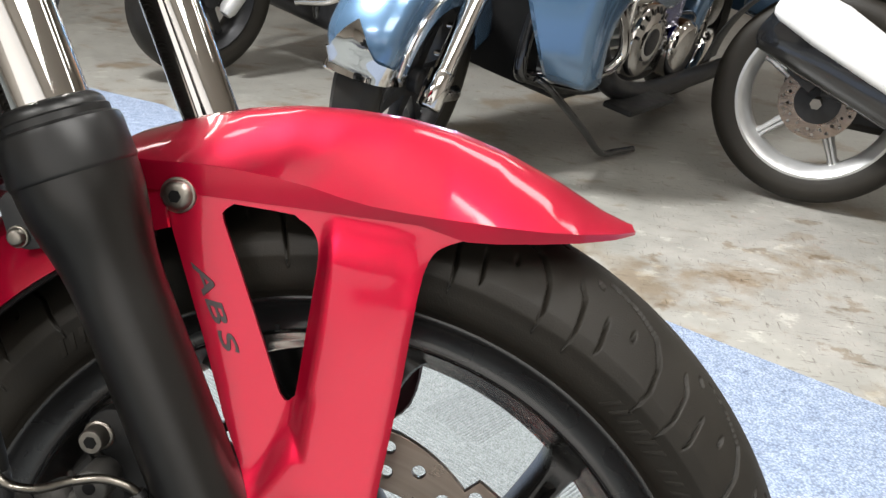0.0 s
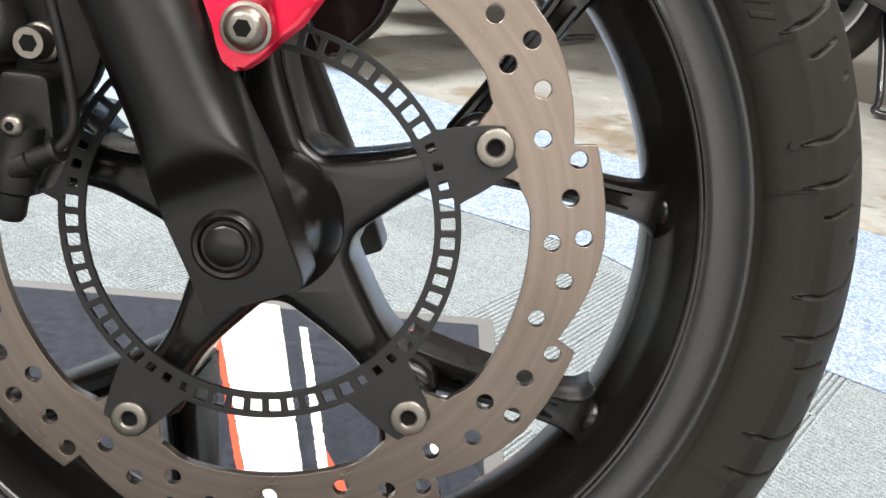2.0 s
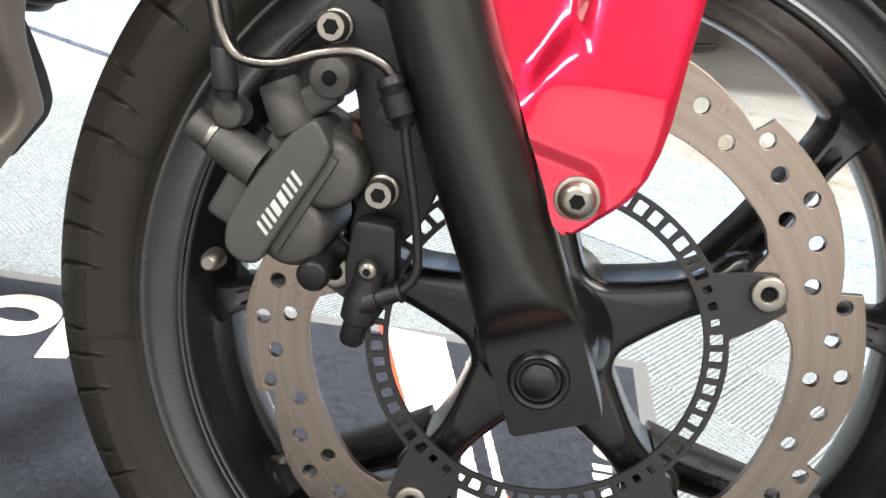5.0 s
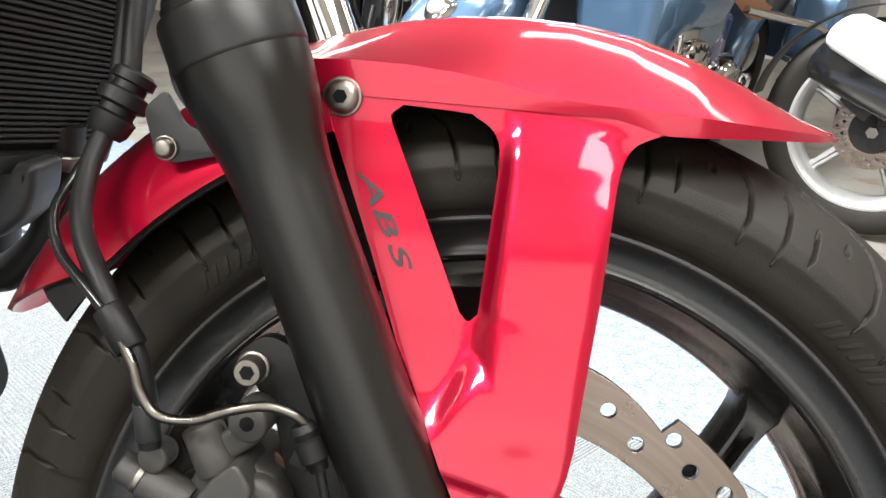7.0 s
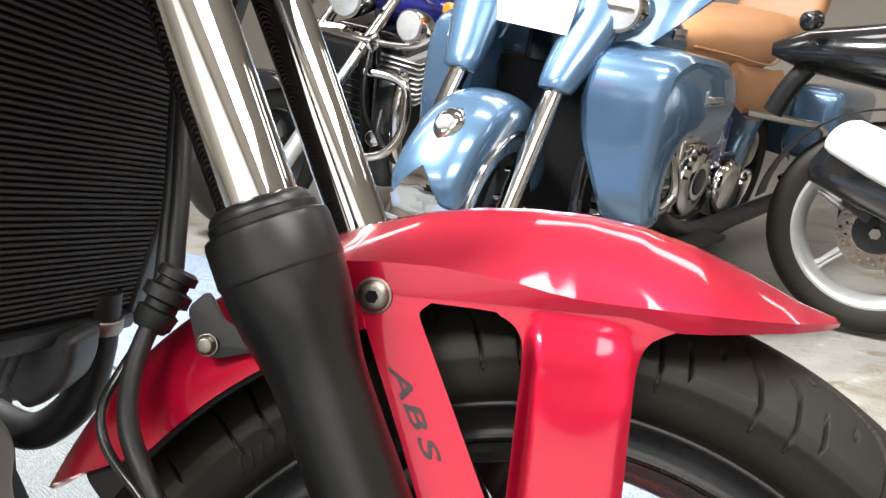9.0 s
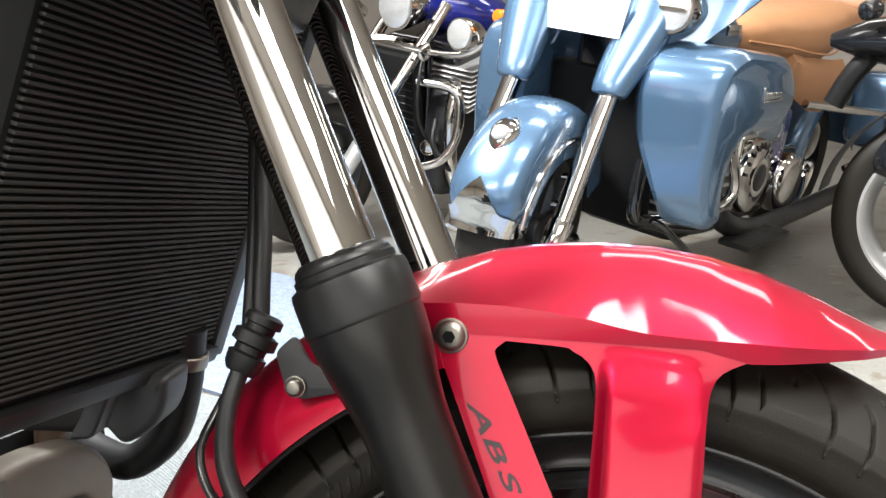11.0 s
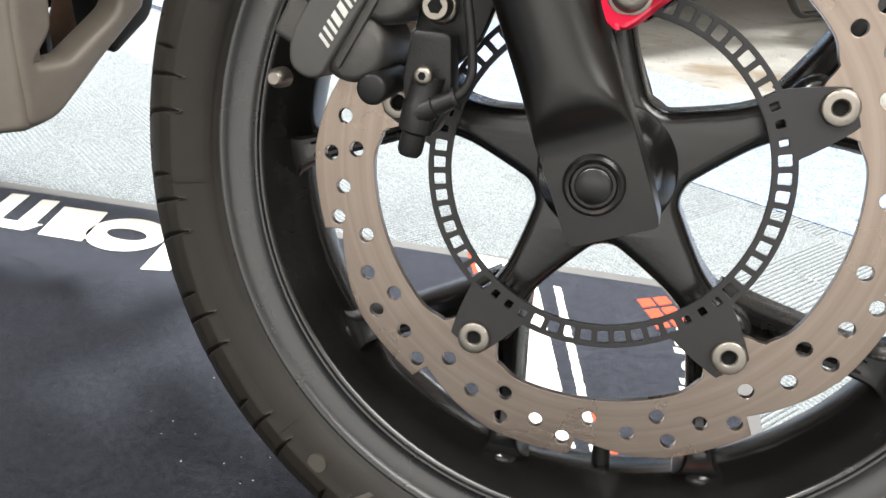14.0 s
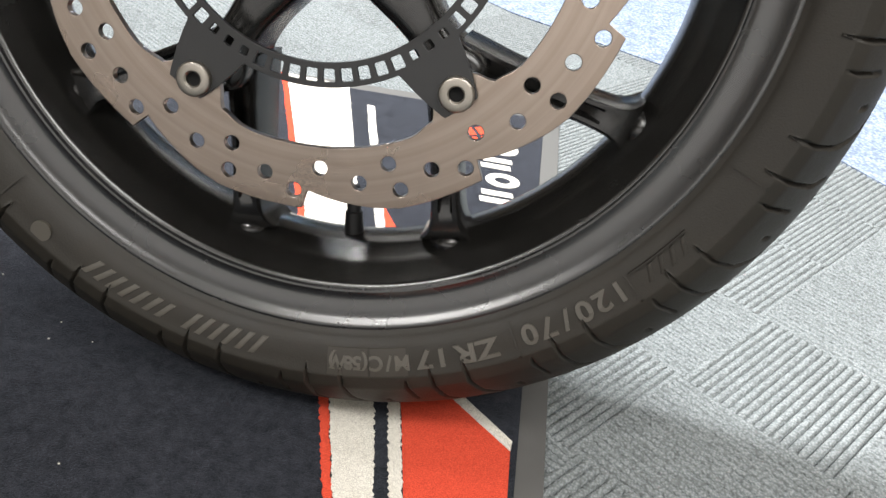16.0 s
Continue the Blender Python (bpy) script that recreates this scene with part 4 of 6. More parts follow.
bolt("sensor_bolt", (-0.0865, -0.1050, 0.0420), 0.0048, sensor, 0.004)
part("sensor_holder", plate([rounded([(-0.098, 0.062), (-0.078, 0.062), (-0.074, 0.030), (-0.082, 0.012), (-0.094, 0.014), (-0.100, 0.036)], 0.004)], -0.0960, -0.0800, 0.002), PLASTIC, bike, "black sensor holder", BIKE)

# ---- the bike's body behind the wheel ----
# belly guard: a side face and a face turned forward with a tall vent
gu_ = Vector((0.34, 0.94, 0)).normalized()
GUARD = Matrix(((gu_.x, -gu_.y, 0, -0.384), (gu_.y, gu_.x, 0, 0.115), (0, 0, 1, 0), (0, 0, 0, 1)))
guard_face = [(-0.098, 0.450), (-0.074, 0.455), (-0.057, 0.455), (-0.029, 0.451), (-0.013, 0.444), (-0.001, 0.426), (0.003, 0.410), (-0.002, 0.380), (0.009, 0.325), (0.008, 0.317), (-0.035, 0.281), (-0.061, 0.257), (-0.075, 0.245), (-0.100, 0.239), (-0.102, 0.330), (-0.096, 0.390)]
guard_hole = [(-0.057, 0.412), (-0.046, 0.412), (-0.021, 0.407), (-0.0225, 0.372), (-0.012, 0.331), (-0.016, 0.317), (-0.062, 0.286), (-0.089, 0.287), (-0.0715, 0.310), (-0.070, 0.335), (-0.0755, 0.362), (-0.0735, 0.388)]
guard_side = [(-0.412, 0.452), (-0.420, 0.443), (-0.438, 0.428), (-0.600, 0.370), (-0.900, 0.340), (-0.900, 0.120), (-0.600, 0.190), (-0.492, 0.220), (-0.433, 0.236), (-0.418, 0.240), (-0.419, 0.310), (-0.415, 0.390)]
guard_slot = [(-0.448, 0.336), (-0.469, 0.354), (-0.560, 0.360), (-0.560, 0.280), (-0.476, 0.308)]
guard = part("belly_guard", plate([rounded(guard_side, 0.012, 4), rounded(guard_slot, 0.006, 3)], 0.018, 0.048, 0.006, 4), TAUPE, bike, "taupe moulded belly guard with open vents")
part("guard_face", plate([rounded(guard_face, 0.012, 4), rounded(guard_hole, 0.006, 4)], -0.002, 0.030, 0.007, 4), TAUPE, guard, "", GUARD)
part("guard_lining", plate([rounded([(-0.010, 0.420), (0.010, 0.405), (0.028, 0.373), (0.041, 0.334), (0.045, 0.312), (0.039, 0.298), (0.000, 0.270), (-0.004, 0.330), (-0.006, 0.380)], 0.010)], 0.035, 0.085, 0.004), PLASTIC, guard, "black inner guard lining", GUARD)
part("exhaust_pipe", tube([(-0.600, 0.24, 0.200), (-0.545, 0.21, 0.235), (-0.515, 0.20, 0.275), (-0.500, 0.20, 0.330), (-0.510, 0.22, 0.40)], 0.016, 20), RUST, bike, "heat-browned exhaust header pipe")
part("engine_block", box((-0.83, 0.17, 0.50), (0.46, 0.26, 0.34), (-10, 0, 0), 0.03, 3), DARK_METAL, bike, "black engine block in shadow")
part("engine_cover", cyl((-0.66, 0.10, 0.43), (-0.66, 0.22, 0.41), 0.080, n=40, bevel=0.012), DARK_METAL, bike, "dark round engine cover")
rx_ = Vector((0.03, 0.985, -0.17)).normalized()
rz_ = (Vector((0.28, 0.16, 0.945)) - rx_ * rx_.dot(Vector((0.28, 0.16, 0.945)))).normalized()
ry_ = rz_.cross(rx_)
at_ = Vector((-0.345, 0.22, 0.498)) - rx_ * 0.176
RAD = Matrix(((rx_.x, ry_.x, rz_.x, at_.x), (rx_.y, ry_.y, rz_.y, at_.y), (rx_.z, ry_.z, rz_.z, at_.z), (0, 0, 0, 1)))
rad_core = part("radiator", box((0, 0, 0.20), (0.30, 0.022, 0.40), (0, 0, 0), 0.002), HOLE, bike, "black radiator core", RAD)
for i in range(92):
    part("fin", box((0, 0.0125, 0.008 + 0.0042 * i), (0.292, 0.005, 0.0022), (0, 0, 0), 0.0004, 1), FIN, rad_core, place=RAD)
    part("fin", box((0, -0.0125, 0.008 + 0.0042 * i), (0.292, 0.005, 0.0022), (0, 0, 0), 0.0004, 1), FIN, rad_core, place=RAD)
part("radiator_shroud", box((0.158, -0.004, 0.20), (0.020, 0.028, 0.42), (0, 0, 0), 0.003), GREY_PLASTIC, rad_core, "grey radiator side shroud", RAD)
part("radiator_tank", box((0, -0.002, -0.006), (0.31, 0.036, 0.014), (0, 0, 0), 0.004), PLASTIC, rad_core, place=RAD)
part("radiator_hose", tube([(-0.334, 0.158, 0.525), (-0.337, 0.158, 0.502), (-0.341, 0.158, 0.476), (-0.353, 0.158, 0.439), (-0.377, 0.158, 0.413), (-0.404, 0.16, 0.402), (-0.47, 0.20, 0.396)], 0.0148, 18), PLASTIC, bike, "black rubber radiator hose")
part("hose_clamp", cyl((-0.3365, 0.158, 0.505), (-0.3385, 0.158, 0.494), 0.0176, n=28, bevel=0.001), STEEL, bike, "steel hose clamp")
part("coolant_tank", plate([rounded([(-0.351, 0.511), (-0.318, 0.509), (-0.321, 0.489), (-0.328, 0.473), (-0.345, 0.458), (-0.359, 0.452), (-0.375, 0.470), (-0.372, 0.505)], 0.006, 4)], 0.090, 0.130, 0.007, 3), GREY_PLASTIC, bike, "dark grey coolant tank under the radiator")
part("rectifier_box", plate([rounded([(-0.384, 0.516), (-0.373, 0.500), (-0.380, 0.470), (-0.400, 0.455), (-0.470, 0.452), (-0.620, 0.450), (-0.620, 0.505), (-0.480, 0.512)], 0.008, 4)], 0.095, 0.150, 0.008, 3), PLASTIC, bike, "black box under the radiator")
part("tank_strap", plate([rounded([(-0.357, 0.526), (-0.339, 0.527), (-0.343, 0.504), (-0.358, 0.474), (-0.378, 0.471), (-0.365, 0.491), (-0.358, 0.507)], 0.005, 4)], 0.055, 0.075, 0.003, 2), GREY_PLASTIC, bike, "grey plastic strap")
part("upper_fairing", box((-0.36, -0.01, 0.985), (0.56, 0.28, 0.20), (-10, 12, 8), 0.05, 4), BLACK_GLOSS, bike, "glossy black underside of the nose fairing", pose(0, 0, 0))
# unseen fuel tank, added to block the ceiling lamp and shade the mat
rows = []
for x, w, z, h in ((-0.44, 0.05, 0.90, 0.05), (-0.47, 0.10, 0.92, 0.10), (-0.56, 0.135, 0.94, 0.15), (-0.70, 0.140, 0.94, 0.16), (-0.84, 0.115, 0.90, 0.13), (-0.96, 0.080, 0.84, 0.08), (-1.00, 0.04, 0.82, 0.04)):
    rows.append([(x, 0.13 + w * math.copysign(abs(math.cos(a)) ** 0.8, math.cos(a)) + 0.17 * h * math.sin(a), z + h * math.sin(a)) for a in [k * math.pi / 12 for k in range(24)]])
part("fuel_tank", loft(rows), RED, bike, "red fuel tank out of view, added to shade the mat", sharp=60)
part("lower_yoke", box((-0.235, 0.02, 0.800), (0.060, 0.27, 0.045), (-10, 24, 0), 0.012, 3), PLASTIC, bike, "black fork yoke")
# added black block that hides the lit floor behind the guard
part("dark_filler", box((-0.72, 0.42, 0.40), (0.34, 0.05, 0.18), (-10, 0, 0), 0.02, 3), PLASTIC, bike, "black filler block added to darken the gap above the guard")
# two added black plates that darken the view through the vents
part("guard_lining", plate([rounded([(-0.030, 0.290), (-0.030, 0.400), (0.120, 0.400), (0.120, 0.275)], 0.010)], 0.165, 0.172, 0.002), PLASTIC, guard, "black inner guard lining", GUARD)
part("guard_lining", plate([rounded([(-0.620, 0.250), (-0.620, 0.370), (-0.450, 0.375), (-0.450, 0.255)], 0.010)], 0.090, 0.097, 0.002), PLASTIC, guard, "black inner guard lining")
part("crankcase", box((-0.98, 0.14, 0.29), (0.46, 0.26, 0.26), (-10, 0, 0), 0.03, 3), DARK_METAL, bike, "black crankcase in shadow")


# ================= parked motorcycles behind =================
def frame_of(o, f):
    fx, fy = f
    m = Matrix(((fx, -fy, 0, o[0]), (fy, fx, 0, o[1]), (0, 0, 1, 0), (0, 0, 0, 1)))
    return m


def round_wheel(parent, c, r_tyre, r_rim, width, m, spokes, rim_mat, face=1, tyre_name="tyre"):
    """A wheel in the local xz plane, centre c."""
    hw = width / 2
    at = m @ pose(*c)
    prof = [(r_rim, -hw * 0.75), (r_rim + (r_tyre - r_rim) * 0.4, -hw), (r_tyre - (r_tyre - r_rim) * 0.28, -hw * 0.93), (r_tyre * 0.985, -hw * 0.6), (r_tyre, 0), (r_tyre * 0.985, hw * 0.6),
            (r_tyre - (r_tyre - r_rim) * 0.28, hw * 0.93), (r_rim + (r_tyre - r_rim) * 0.4, hw), (r_rim, hw * 0.75)]
    part(tyre_name, lathe(prof, 72), RUBBER, parent, "black rubber tyre", at)
    rp = [(r_rim + 0.004, -hw * 0.8), (r_rim - 0.004, -hw * 0.83), (r_rim - 0.014, -hw * 0.7), (r_rim - 0.030, -hw * 0.35), (r_rim - 0.034, 0), (r_rim - 0.030, hw * 0.35), (r_rim - 0.014, hw * 0.7), (r_rim - 0.004, hw * 0.83), (r_rim + 0.004, hw * 0.8)]
    rimo = part("rim", lathe(rp, 72), rim_mat, parent, "bright alloy rim", at)
    for k in range(spokes):
        a = radians(90 + 360 / spokes * k - 12)
        d, q = Vector((math.cos(a), 0, math.sin(a))), Vector((-math.sin(a), 0, math.cos(a)))
        secs = []
        for rr, w, t in ((0.02, 0.024, 0.022), (r_rim * 0.45, 0.016, 0.016), (r_rim * 0.8, 0.013, 0.012), (r_rim - 0.028, 0.019, 0.014)):
            secs.append([tuple(d * rr + q * u * w + Vector((0, v * t, 0))) for u, v in ((-1, -0.4), (-0.6, -1), (-0.2, -1), (0, -0.5), (0.2, -1), (0.6, -1), (1, -0.4), (1, 1), (-1, 1))])
        part("spoke", loft(secs), rim_mat, rimo, place=at)
    part("hub", cyl((0, -hw * 0.8, 0), (0, hw * 0.8, 0), 0.035, n=32, bevel=0.006), rim_mat, parent, place=at)
    return at


def blue_cruiser():
    m = frame_of((-0.176, 1.99), (-0.5, -0.866)) @ pose(0, 0, 0, -9, 0, 0)
    t = thing("touring_motorcycle", m, "pale metallic blue touring motorcycle with chrome fork and tan seat", "motorcycle")
    ax = (0.20, 0.0, 0.297)

    def p(name, bm, mat, label="", parent=None, sharp=40):
        return part(name, bm, mat, parent or t, label, None, True, sharp)
    idn = Matrix.Identity(4)
    steer = pose(0.14, 0, 0) @ pose(0, 0, 0, 0, 0, 11) @ pose(-0.14, 0, 0)

    def q(name, bm, mat, label="", parent=None, sharp=40):
        return part(name, bm, mat, parent or t, label, steer, True, sharp)
    wheel_o = new("front_wheel")
    wheel_o.parent = t
    round_wheel(wheel_o, ax, 0.297, 0.205, 0.12, steer, 7, DARK_METAL)

    # deep fender: a long narrow shell with skirts, chromed at the nose
    def shell(a, f, grow=0.0):
        nose = ease((34 - a) / 22)
        h = f * radians(112)
        side = max(0.0, abs(h) - math.pi / 2)
        rad = 0.345 + grow - 0.060 * (1 - math.cos(min(abs(h), math.pi / 2)) ** 0.8) - 0.20 * side - 0.035 * nose * nose
        x, z = polar(rad, a)
        wide = math.copysign(math.sin(min(abs(h), math.pi / 2)) ** 0.85, h)
        return (ax[0] + x, (0.094 + grow) * wide * (1 - 0.20 * nose ** 2), ax[2] + z)
    fen = q("front_fender", sheet([[shell(13 + 147 * i / 44, j / 12) for j in range(-12, 13)] for i in range(45)], 0.003), BLUE, "pale blue deep front fender", None, 60)
    rows = []
    for i in range(13):
        rows.append([shell(10 + (9 + 13 * max(0, 1 - abs(j / 12) * 2.6) ** 1.5) * i / 12, j / 12, 0.007) for j in range(-12, 13)])
    q("fender_lip", sheet(rows, 0.003), CHROME, "chromed fender lip", fen, 60)
    for s in (-1, 1):
        q("fender_trim", tube([(ax[0] + polar(0.255, a)[0], s * 0.096, ax[2] + polar(0.255, a)[1]) for a in (16, 30, 50, 75, 100, 130)], 0.007, 10, 4), CHROME, "chrome fender rail", fen)
    # almond-shaped running lamp on the ridge
    rows = []
    for i in range(13):
        u = i / 12
        w = 0.034 * math.sin(math.pi * u) ** 0.7 + 0.001
        rows.append([(ax[0] + polar(0.344 + 0.022 * math.sqrt(max(0, 1 - (v / 6) ** 2)) * math.sin(math.pi * u), 44 + 20 * u)[0], w * v / 6,
                      ax[2] + polar(0.344 + 0.022 * math.sqrt(max(0, 1 - (v / 6) ** 2)) * math.sin(math.pi * u), 44 + 20 * u)[1]) for v in range(-6, 7)])
    lamp = q("fender_lamp", sheet(rows, 0.002), CHROME, "chrome almond fender lamp", fen, 60)
    lx, lz = polar(0.360, 51)
    q("lens", cyl((ax[0] + lx, 0, ax[2] + lz), (ax[0] + lx + 0.008, 0, ax[2] + lz + 0.009), 0.021, n=24, steps=[(0, 0.022), (0.5, 0.019), (1, 0.009)]), LENS, "", lamp)
    # fork
    for s in (-1, 1):
        q("fork_tube", cyl((0.330, s * 0.135, 0.300), (0.070, s * 0.135, 0.735), 0.026, n=28), CHROME, "chromed fork tube")
        q("fork_lug", cyl((0.335, s * 0.135, 0.285), (0.290, s * 0.135, 0.37), 0.032, n=28, bevel=0.006), CHROME, "polished fork foot")
        q("axle_arm", cyl((0.315, s * 0.135, 0.315), (0.19, s * 0.135, 0.297), 0.022, n=20, bevel=0.006), CHROME)
        for x, z in ((0.265, 0.405), (0.225, 0.470)):
            q("stay", cyl((x - 0.015, s * 0.09, z - 0.01), (x, s * 0.135, z), 0.009, n=16), CHROME, "", fen)
        secs = []
        for x, z, w, yo in ((0.117, 0.664, 0.040, 0.0), (0.113, 0.668, 0.046, 0.0), (0.098, 0.690, 0.052, 0.002), (0.070, 0.730, 0.060, 0.008), (0.035, 0.780, 0.068, 0.018), (-0.01, 0.85, 0.075, 0.03), (-0.06, 0.95, 0.075, 0.03)):
            secs.append([(x + u * w * 0.8, s * (0.135 + yo) + v * w, z + u * 0.012) for u, v in [(math.cos(h), math.sin(h)) for h in [k * math.pi / 8 for k in range(16)]]])
        q("fork_shroud", loft(secs), BLUE, "pale blue fork shroud", None, 70)
    # cowl, lamps, card
    rows = []
    for i in range(15):
        row = []
        for j in range(-16, 17):
            f = j / 16
            low = 0.745 + 0.075 * max(0, 1 - (abs(f) / 0.40) ** 4) + 0.22 * max(0.0, (abs(f) - 0.55) / 0.45) ** 1.3
            z = low + (1.05 - low) * i / 14
            row.append((0.03 - 0.12 * (i / 14) - 0.30 * abs(f) ** 2.2, 0.34 * f, z))
        rows.append(row)
    p("cowl", sheet(rows, 0.006), BLUE, "pale blue front cowl", None, 60)
    p("cowl_recess", box((-0.16, 0, 0.74), (0.14, 0.21, 0.20), (0, 0, 0), 0.03, 3), BLACK_GLOSS, "black recess under the cowl")
    p("number_card", box((0.045, -0.02, 0.850), (0.004, 0.26, 0.100), (0, -12, 0), 0.001, 1), PAPER, "blank white number card")
    for s in (-1, 1):
        sp = p("spot_lamp", cyl((-0.16, s * 0.20, 0.890), (-0.015, s * 0.20, 0.890), 0.058, n=36, steps=[(0, 0.03), (0.4, 0.055), (0.8, 0.062), (1, 0.060)]), CHROME, "round chrome spot lamp")
        p("lens", cyl((-0.018, s * 0.20, 0.890), (-0.008, s * 0.20, 0.890), 0.053, n=32, bevel=0.003), LENS, "", sp)
        p("lens_bar", box((-0.007, s * 0.20, 0.890), (0.004, 0.09, 0.010), (0, 0, 0), 0.001, 1), CHROME, "", sp)
        p("indicator", cyl((-0.02, s * 0.27, 0.62), (0.02, s * 0.27, 0.62), 0.022, n=20, bevel=0.006), AMBER, "amber indicator")
    # leg guards: broad above, pointed below
    shape = [(-0.040, 0.346), (0.012, 0.420), (0.040, 0.550), (0.048, 0.700), (0.022, 0.778), (-0.080, 0.818), (-0.426, 0.802), (-0.520, 0.720), (-0.530, 0.653), (-0.450, 0.592), (-0.200, 0.584), (-0.128, 0.540), (-0.108, 0.470), (-0.150, 0.350)]
    for s in (-1, 1):
        y0, y1 = sorted((s * 0.165, s * 0.385))
        bm = plate([rounded(shape, 0.045, 6)], y0, y1, 0.040, 2)
        for v in bm.verts:
            k = ease((0.66 - v.co.z) / 0.30)
            out = s * 0.385
            v.co.y = out - (out - v.co.y) * (1 - 0.42 * k)
            v.co.x -= 0.05 * ease((abs(v.co.y) - 0.22) / 0.2) * ease((v.co.x + 0.30) / 0.25)
        lg = p("leg_guard", bm, BLUE, "pale blue leg guard panel", None, 24)
        if s > 0:
            for i in range(8):
                p("script_bar", box((-0.262 - 0.0165 * i, 0.3865, 0.700 + (0.006 if i == 0 else 0)), (0.010, 0.004, 0.018 if i else 0.036), (0, 14, 0), 0.001, 1), CHROME, "", lg)
            p("script_bar", box((-0.335, 0.3865, 0.686), (0.14, 0.004, 0.005), (0, 2, 0), 0.001, 1), CHROME, "", lg)
        p("guard_bar", tube([(-0.26, s * 0.26, 0.60), (-0.30, s * 0.30, 0.555), (-0.39, s * 0.30, 0.480), (-0.43, s * 0.30, 0.400), (-0.38, s * 0.29, 0.350), (-0.28, s * 0.25, 0.325), (-0.20, s * 0.15, 0.30)], 0.017, 14), CHROME, "chrome engine guard bar")
    # engine
    p("radiator", box((-0.14, 0, 0.50), (0.06, 0.32, 0.44), (0, 12, 0), 0.01), HOLE, "black radiator")
    p("crankcase", box((-0.72, 0, 0.37), (0.70, 0.36, 0.34), (0, 0, 0), 0.05, 3), DARK_METAL, "dark engine crankcase")
    cover = p("engine_cover", cyl((-0.690, 0.18, 0.405), (-0.690, 0.275, 0.405), 0.125, n=40, steps=[(0, 0.125), (0.7, 0.125), (0.85, 0.118), (0.9, 0.098), (0.92, 0.070), (1, 0.062)]), CHROME, "chromed round engine cover with lettering bars")
    for k in range(9):
        a = 10 + 20 * k
        x, z = polar(0.103, a)
        p("letter_bar", box((-0.690 + x, 0.2690, 0.405 + z), (0.010, 0.004, 0.020), (0, -(a - 90), 0), 0.001, 1), DARK_METAL, "", cover)
    p("cover_centre", cyl((-0.690, 0.27, 0.405), (-0.690, 0.279, 0.405), 0.045, n=32, bevel=0.004), DARK_METAL, "", cover)
    for k in range(7):
        p("cooling_fin", box((-0.42, 0.06, 0.30 + 0.034 * k), (0.24, 0.40, 0.012), (0, 0, 0), 0.003, 1), SILVER, "bright cylinder fins")
    p("rocker_cover", box((-0.50, 0.08, 0.555), (0.30, 0.36, 0.07), (0, 0, 0), 0.02, 3), CHROME, "chrome rocker cover")
    p("pushrod_tube", cyl((-0.52, 0.26, 0.32), (-0.47, 0.27, 0.55), 0.012, n=16), CHROME, "chrome pushrod tube")
    p("pipe", tube([(-0.40, 0.22, 0.42), (-0.46, 0.27, 0.30), (-0.70, 0.27, 0.235), (-1.05, 0.26, 0.22), (-2.1, 0.26, 0.25)], 0.034, 16), DARK_METAL, "dark exhaust pipe")
    p("gear_case", cyl((-1.10, 0.16, 0.33), (-1.10, 0.25, 0.33), 0.11, n=36, bevel=0.025), CHROME, "polished gear case")
    p("primary_case", box((-1.05, 0.0, 0.34), (0.50, 0.38, 0.22), (0, 0, 0), 0.05, 3), BLACK_GLOSS, "black gearbox")
    # tank, seat, rear
    p("fuel_tank", loft([[(x, 0.0 + w * math.cos(a), z + h * math.sin(a)) for a in [k * math.pi / 8 for k in range(16)]] for x, w, z, h in ((-0.26, 0.08, 0.86, 0.06), (-0.35, 0.15, 0.85, 0.10), (-0.55, 0.17, 0.82, 0.10), (-0.80, 0.12, 0.78, 0.08), (-0.92, 0.05, 0.75, 0.05))]), BLUE, "pale blue fuel tank")
    p("tank_badge", box((-0.47, 0.178, 0.845), (0.09, 0.01, 0.03), (0, 4, 0), 0.004), CHROME, "chrome tank badge bar")
    p("side_panel", box((-0.74, 0.0, 0.60), (0.52, 0.44, 0.30), (0, 4, 0), 0.06, 4), BLUE, "blue side panel")
    p("lower_panel", box((-0.96, 0.0, 0.50), (0.20, 0.42, 0.20), (0, 0, 0), 0.03, 3), DARKBLUE, "dark blue lower panel")

    def pad(rows):
        return loft([[(x, w * math.copysign(abs(math.cos(a)) ** 0.7, math.cos(a)), z + h * math.copysign(abs(math.sin(a)) ** 0.8, math.sin(a))) for a in [k * math.pi / 12 for k in range(24)]] for x, w, z, h in rows])
    seat = p("seat", pad(((-0.52, 0.10, 0.825, 0.035), (-0.58, 0.17, 0.825, 0.060), (-0.72, 0.21, 0.825, 0.090), (-0.95, 0.235, 0.815, 0.112), (-1.15, 0.235, 0.825, 0.112), (-1.30, 0.225, 0.85, 0.10), (-1.42, 0.215, 0.88, 0.09), (-1.62, 0.20, 0.885, 0.085), (-1.78, 0.17, 0.88, 0.07), (-1.84, 0.10, 0.88, 0.04))), TAN, "tan leather two-person seat", None, 60)
    p("piping", tube([(-0.60, 0.178, 0.815), (-0.80, 0.232, 0.805), (-1.00, 0.244, 0.79), (-1.20, 0.242, 0.79), (-1.36, 0.23, 0.84)], 0.004, 8), TAN, "", seat)
    p("backrest", box((-1.88, 0, 1.06), (0.10, 0.36, 0.28), (0, -14, 0), 0.04, 4), TAN, "tan leather backrest")
    p("seat_flap", loft([[(x, 0.225 + d, z + h * u) for u, d in ((-1, 0.0), (-0.5, 0.014), (0.5, 0.02), (1, 0.0), (0.5, -0.02), (-0.5, -0.02))] for x, z, h in ((-0.86, 0.745, 0.04), (-0.96, 0.71, 0.07), (-1.12, 0.68, 0.09), (-1.28, 0.67, 0.095), (-1.38, 0.70, 0.07))]), TAN, "tan leather side skirt")
